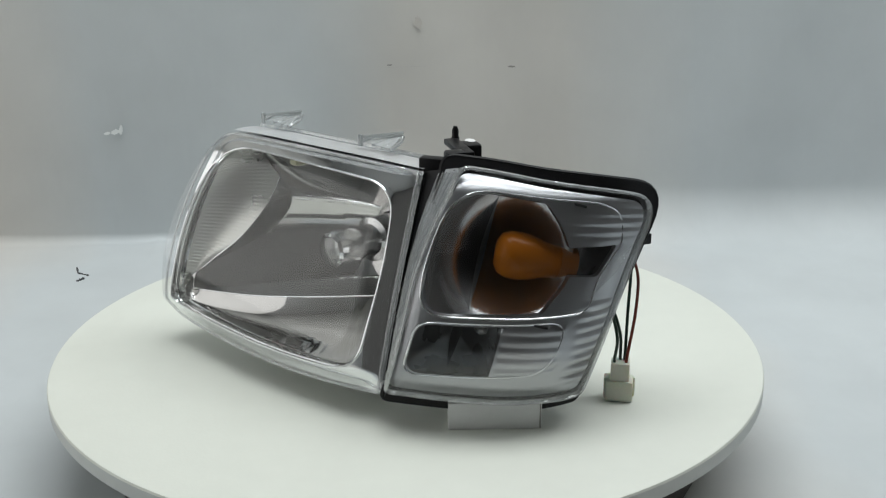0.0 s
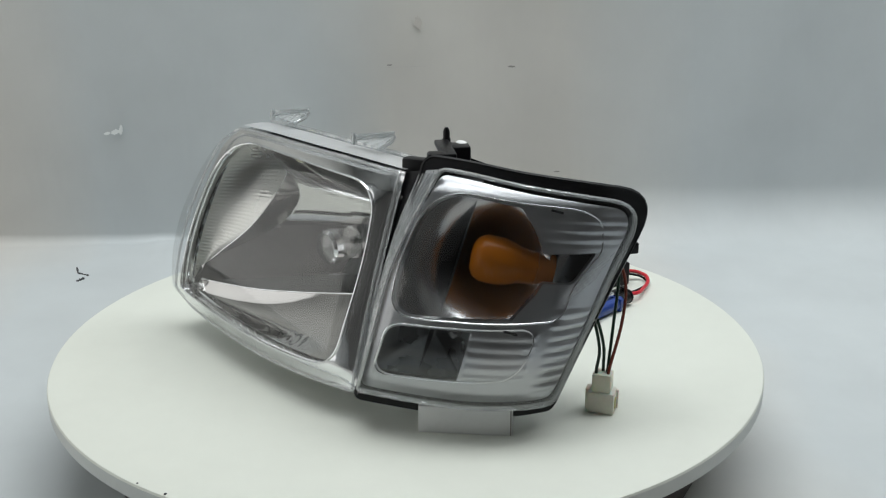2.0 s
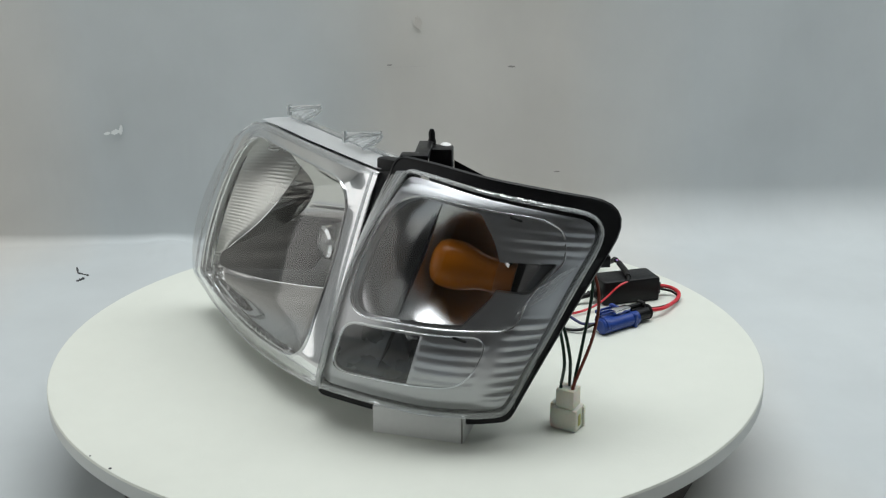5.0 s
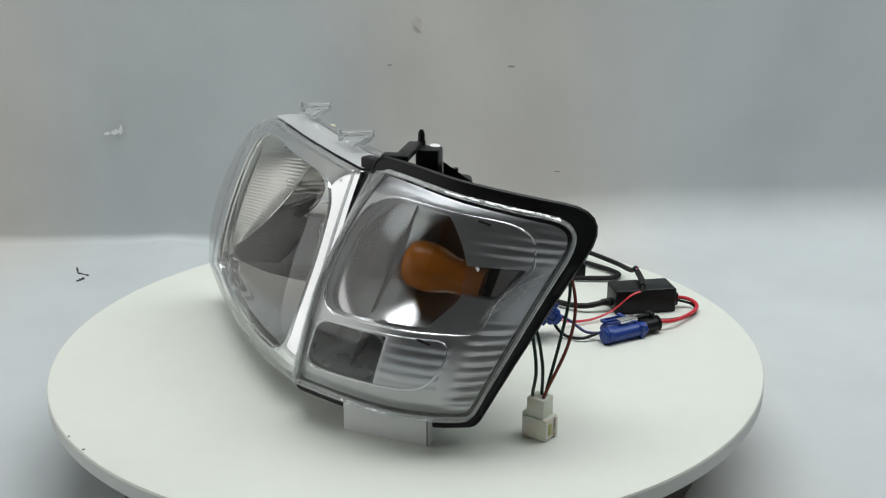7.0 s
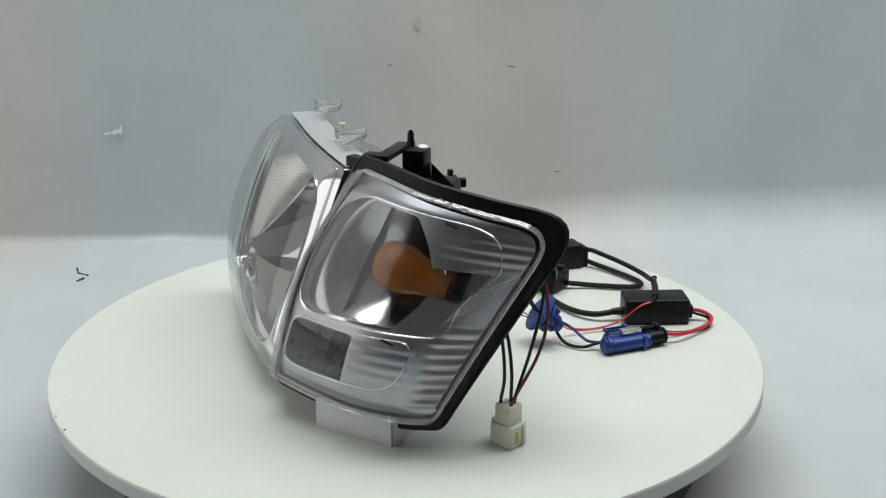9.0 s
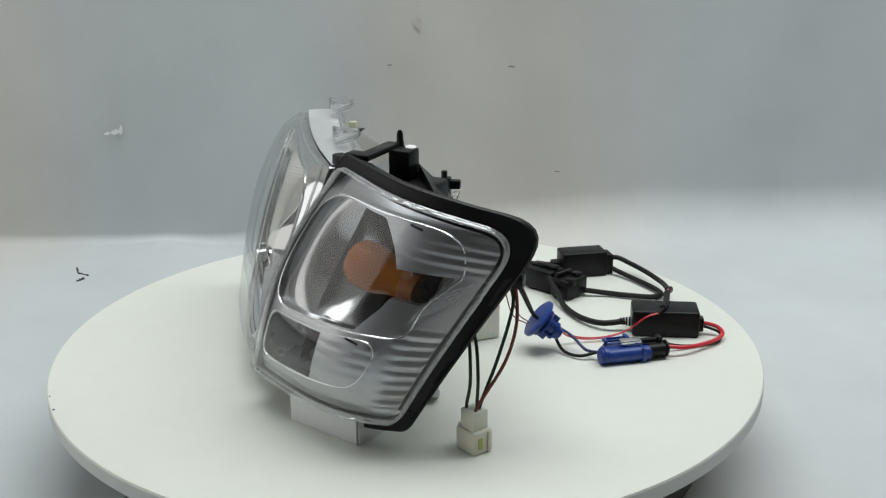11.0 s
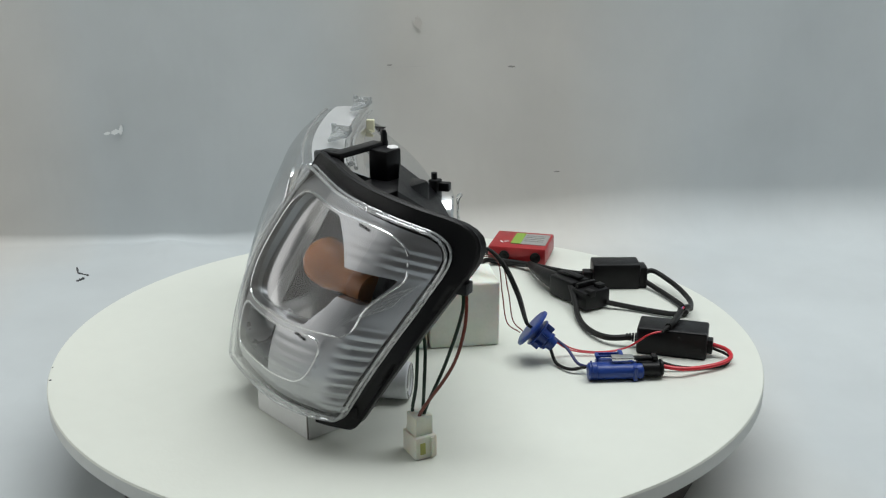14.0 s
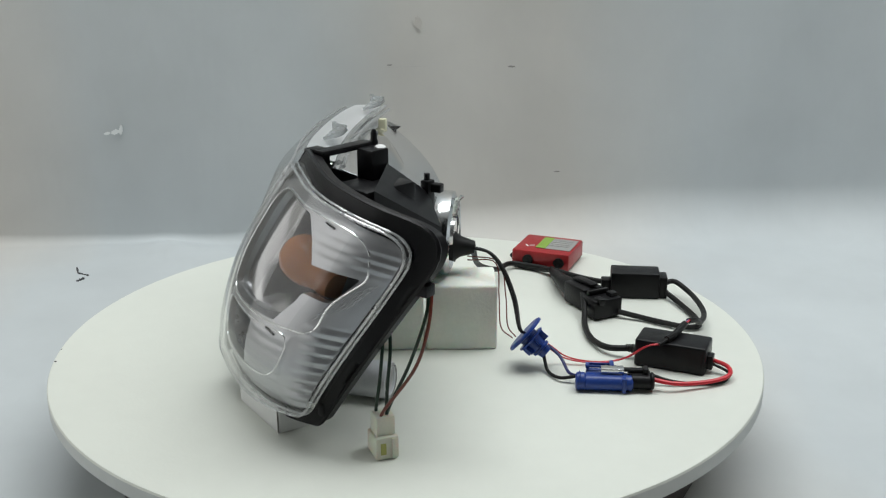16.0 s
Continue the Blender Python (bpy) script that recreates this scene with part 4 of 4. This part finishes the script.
    for k in range(6):
        a = k * math.pi / 3 + 0.4
        part("fin", box_bm(gm @ Vector((0.0088 * math.cos(a), 0.0088 * math.sin(a), 0.0110)), (0.0060, 0.0014, 0.0085), 0, 0.0004, tilt=gm.to_3x3().to_4x4() @ pose(0, 0, 0, 0, 0, math.degrees(a))), "blue", t)
    # white four-way connector
    c, ct = Vector((0.1615, -0.1240, 0.0)), -13
    t = thing("white_connector", tuple(c), "natural white nylon four-way connector hanging to the disc", "connector", "plug connectors")
    wm = pose(c.x, c.y, 0, 0, 0, ct)
    part("shell", joined(box_bm(wm @ Vector((0, 0, 0.0085)), (0.0205, 0.0170, 0.0170), ct, 0.0018), box_bm(wm @ Vector((-0.0100, 0, 0.0095)), (0.004, 0.010, 0.017), ct, 0.001)), "nylon", t, "milky nylon shell")
    part("neck", box_bm(wm @ Vector((0, 0, 0.0235)), (0.0142, 0.0135, 0.0150), ct, 0.001), "nylon", t, "milky nylon neck")
    part("lock", box_bm(wm @ Vector((0.0103, -0.0030, 0.0085)), (0.0008, 0.0040, 0.0085), ct, 0.0002), "yellow", t, "yellow terminal lock")
    part("rib", box_bm(wm @ Vector((0.0107, 0.0045, 0.0085)), (0.0018, 0.0030, 0.0150), ct, 0.0005), "nylon", t)
    # its four wires
    top = wm @ Vector((0, 0, 0.031))
    for name, label, mat, pts, off in (
            ("green_wire", "dark green wire from the lamp to the connector", "green_wire", ((0.146, -0.112, 0.088), (0.153, -0.118, 0.072), (0.158, -0.124, 0.050)), (-0.0045, -0.003)),
            ("green_wire", "dark green wire from the lamp to the connector", "green_wire", ((0.144, -0.107, 0.090), (0.154, -0.112, 0.074), (0.161, -0.119, 0.052)), (-0.0005, 0.003)),
            ("black_wire", "black wire from the lamp to the connector", "green_wire", ((0.166, -0.088, 0.118), (0.172, -0.094, 0.100), (0.169, -0.106, 0.066)), (0.003, 0.003)),
            ("brown_wire", "red-brown wire from the lamp to the connector", "brown_wire", ((0.168, -0.086, 0.118), (0.177, -0.096, 0.092), (0.175, -0.106, 0.064)), (0.0045, -0.001))):
        foot = wm @ Vector((off[0], off[1], 0.026))
        w = thing(name, tuple(foot), label, "wire", "connector wires")
        part("insulation", tube((*pts, foot + Vector((0, 0, 0.008)), foot), 0.00125, 8, 7), mat, w)
    cables()


def cable(name, label, mat, r, pts, category="cable", group="cables"):
    w = thing(name, (pts[-1][0], pts[-1][1], 0.0), label, category, group)
    part("jacket", tube(pts, r, 8, 9), mat, w)
    return w


def cables():
    boot = (0.026, 0.050, 0.0815)
    cable("black_cable", "black round cable from the bulb to the in-line box", "rubber", 0.0026, (boot, (-0.020, 0.090, 0.045), (-0.070, 0.150, 0.014), (-0.094, 0.187, 0.006), (-0.058, 0.207, 0.006), (-0.022, 0.214, 0.007), (0.004, 0.216, 0.010), (0.012, 0.223, 0.010)))
    cable("black_cable", "black round cable looping from the in-line box", "rubber", 0.0025, ((0.051, 0.259, 0.012), (0.056, 0.268, 0.014), (0.075, 0.266, 0.011), (0.100, 0.254, 0.010), (0.126, 0.234, 0.011), (0.146, 0.207, 0.016), (0.154, 0.192, 0.024), (0.157, 0.180, 0.027)))
    cable("black_cable", "black round cable looping from the in-line box", "rubber", 0.0025, ((0.054, 0.256, 0.007), (0.070, 0.253, 0.0045), (0.091, 0.246, 0.0035), (0.116, 0.235, 0.0035), (0.130, 0.224, 0.0035), (0.126, 0.212, 0.0035), (0.110, 0.204, 0.0035), (0.088, 0.196, 0.0035), (0.069, 0.184, 0.006)))
    cable("black_cable", "black round cable from the plug to the driver box", "rubber", 0.0027, ((0.014, 0.178, 0.014), (0.034, 0.170, 0.018), (0.056, 0.154, 0.010), (0.074, 0.139, 0.0042), (0.100, 0.124, 0.0042), (0.124, 0.120, 0.006), (0.142, 0.130, 0.009)))
    cable("black_cable", "black cable lying from the power unit to the plug", "rubber", 0.0028, ((-0.108, 0.198, 0.010), (-0.090, 0.196, 0.0035), (-0.070, 0.203, 0.004), (-0.050, 0.204, 0.008)))
    # heat-shrunk joint lying across the driver box
    w = cable("joint_sleeve", "black heat-shrunk wire joint across the driver box", "rubber", 0.0029, ((0.1605, 0.172, 0.0275), (0.1660, 0.160, 0.0268), (0.1715, 0.147, 0.0266), (0.1735, 0.138, 0.0262)), "wire joint")
    part("thin_sleeve", tube(((0.1732, 0.140, 0.0264), (0.1742, 0.134, 0.0260), (0.1745, 0.128, 0.0245)), 0.0016, 6, 7), "rubber", w)
    for d, mat in ((0.0, "violet_wire"), (0.0018, "red_wire")):
        cable("lead_wire", "thin coloured lead joining cable and sleeve", mat, 0.0008, ((0.156, 0.182 + d, 0.027), (0.158, 0.178 + d, 0.0278), (0.161, 0.171 + d * 0.5, 0.0275)), "wire", "thin wires")
    for d in (0.0, 0.0035):
        cable("red_wire", "thin red wire from grommet to driver box", "red_wire", 0.00065, ((0.111, 0.062 + d, 0.018), (0.120, 0.076 + d, 0.006), (0.136, 0.094 + d, 0.003), (0.152, 0.110 + d, 0.008), (0.166, 0.120 + d, 0.021), (0.1745, 0.128 + d * 0.4, 0.0248)), "wire", "thin wires")
        cable("brown_wire", "thin red-brown wire from lamp to grommet", "brown_wire", 0.00055, ((0.024, 0.046, 0.074 - d), (0.050, 0.060 - d, 0.073), (0.068, 0.054 - d * 2, 0.050), (0.084, 0.044 - d * 2, 0.031), (0.099, 0.041 - d, 0.026)), "wire", "thin wires")
        cable("black_wire", "black braided wire from lamp to grommet", "rubber", 0.0013, ((0.024 + d, 0.048, 0.082), (0.040 + d, 0.056, 0.080), (0.058 + d, 0.057, 0.070), (0.078 + d, 0.054, 0.050), (0.099 + d * 0.4, 0.044, 0.034), (0.1035, 0.047, 0.029)), "wire", "lamp wires")
    cable("black_wire", "black wire from grommet to blue connector", "rubber", 0.0014, ((0.110, 0.060, 0.018), (0.116, 0.058, 0.008), (0.127, 0.053, 0.0025), (0.142, 0.052, 0.003), (0.152, 0.059, 0.006), (0.160, 0.064, 0.009)), "wire", "lamp wires")
    cable("navy_wire", "navy wire from grommet to blue connector", "navy_wire", 0.0013, ((0.113, 0.064, 0.018), (0.126, 0.066, 0.012), (0.140, 0.062, 0.006), (0.148, 0.060, 0.006), (0.160, 0.060, 0.008)), "wire", "lamp wires")
    cable("red_wire", "thick red wire from plug looping to driver box", "red_wire", 0.0018, ((0.193, 0.100, 0.009), (0.207, 0.112, 0.007), (0.214, 0.130, 0.005), (0.220, 0.150, 0.005), (0.219, 0.164, 0.006), (0.210, 0.170, 0.008), (0.197, 0.166, 0.010)), "wire", "lamp wires")
    cable("black_wire", "black wire from plug looping to driver box", "rubber", 0.0012, ((0.186, 0.106, 0.009), (0.200, 0.120, 0.004), (0.212, 0.138, 0.0018), (0.220, 0.155, 0.0018), (0.214, 0.168, 0.004), (0.199, 0.164, 0.008)), "wire", "lamp wires")


props()


def motions():
    for ob in RIDERS:
        base = Matrix.Translation(ob["base"])
        rows = [(k * 1.0, pose(0, 0, 0, 0, 0, spin(k)) @ base) for k in range(17)]
        walk(ob, rows)


motions()
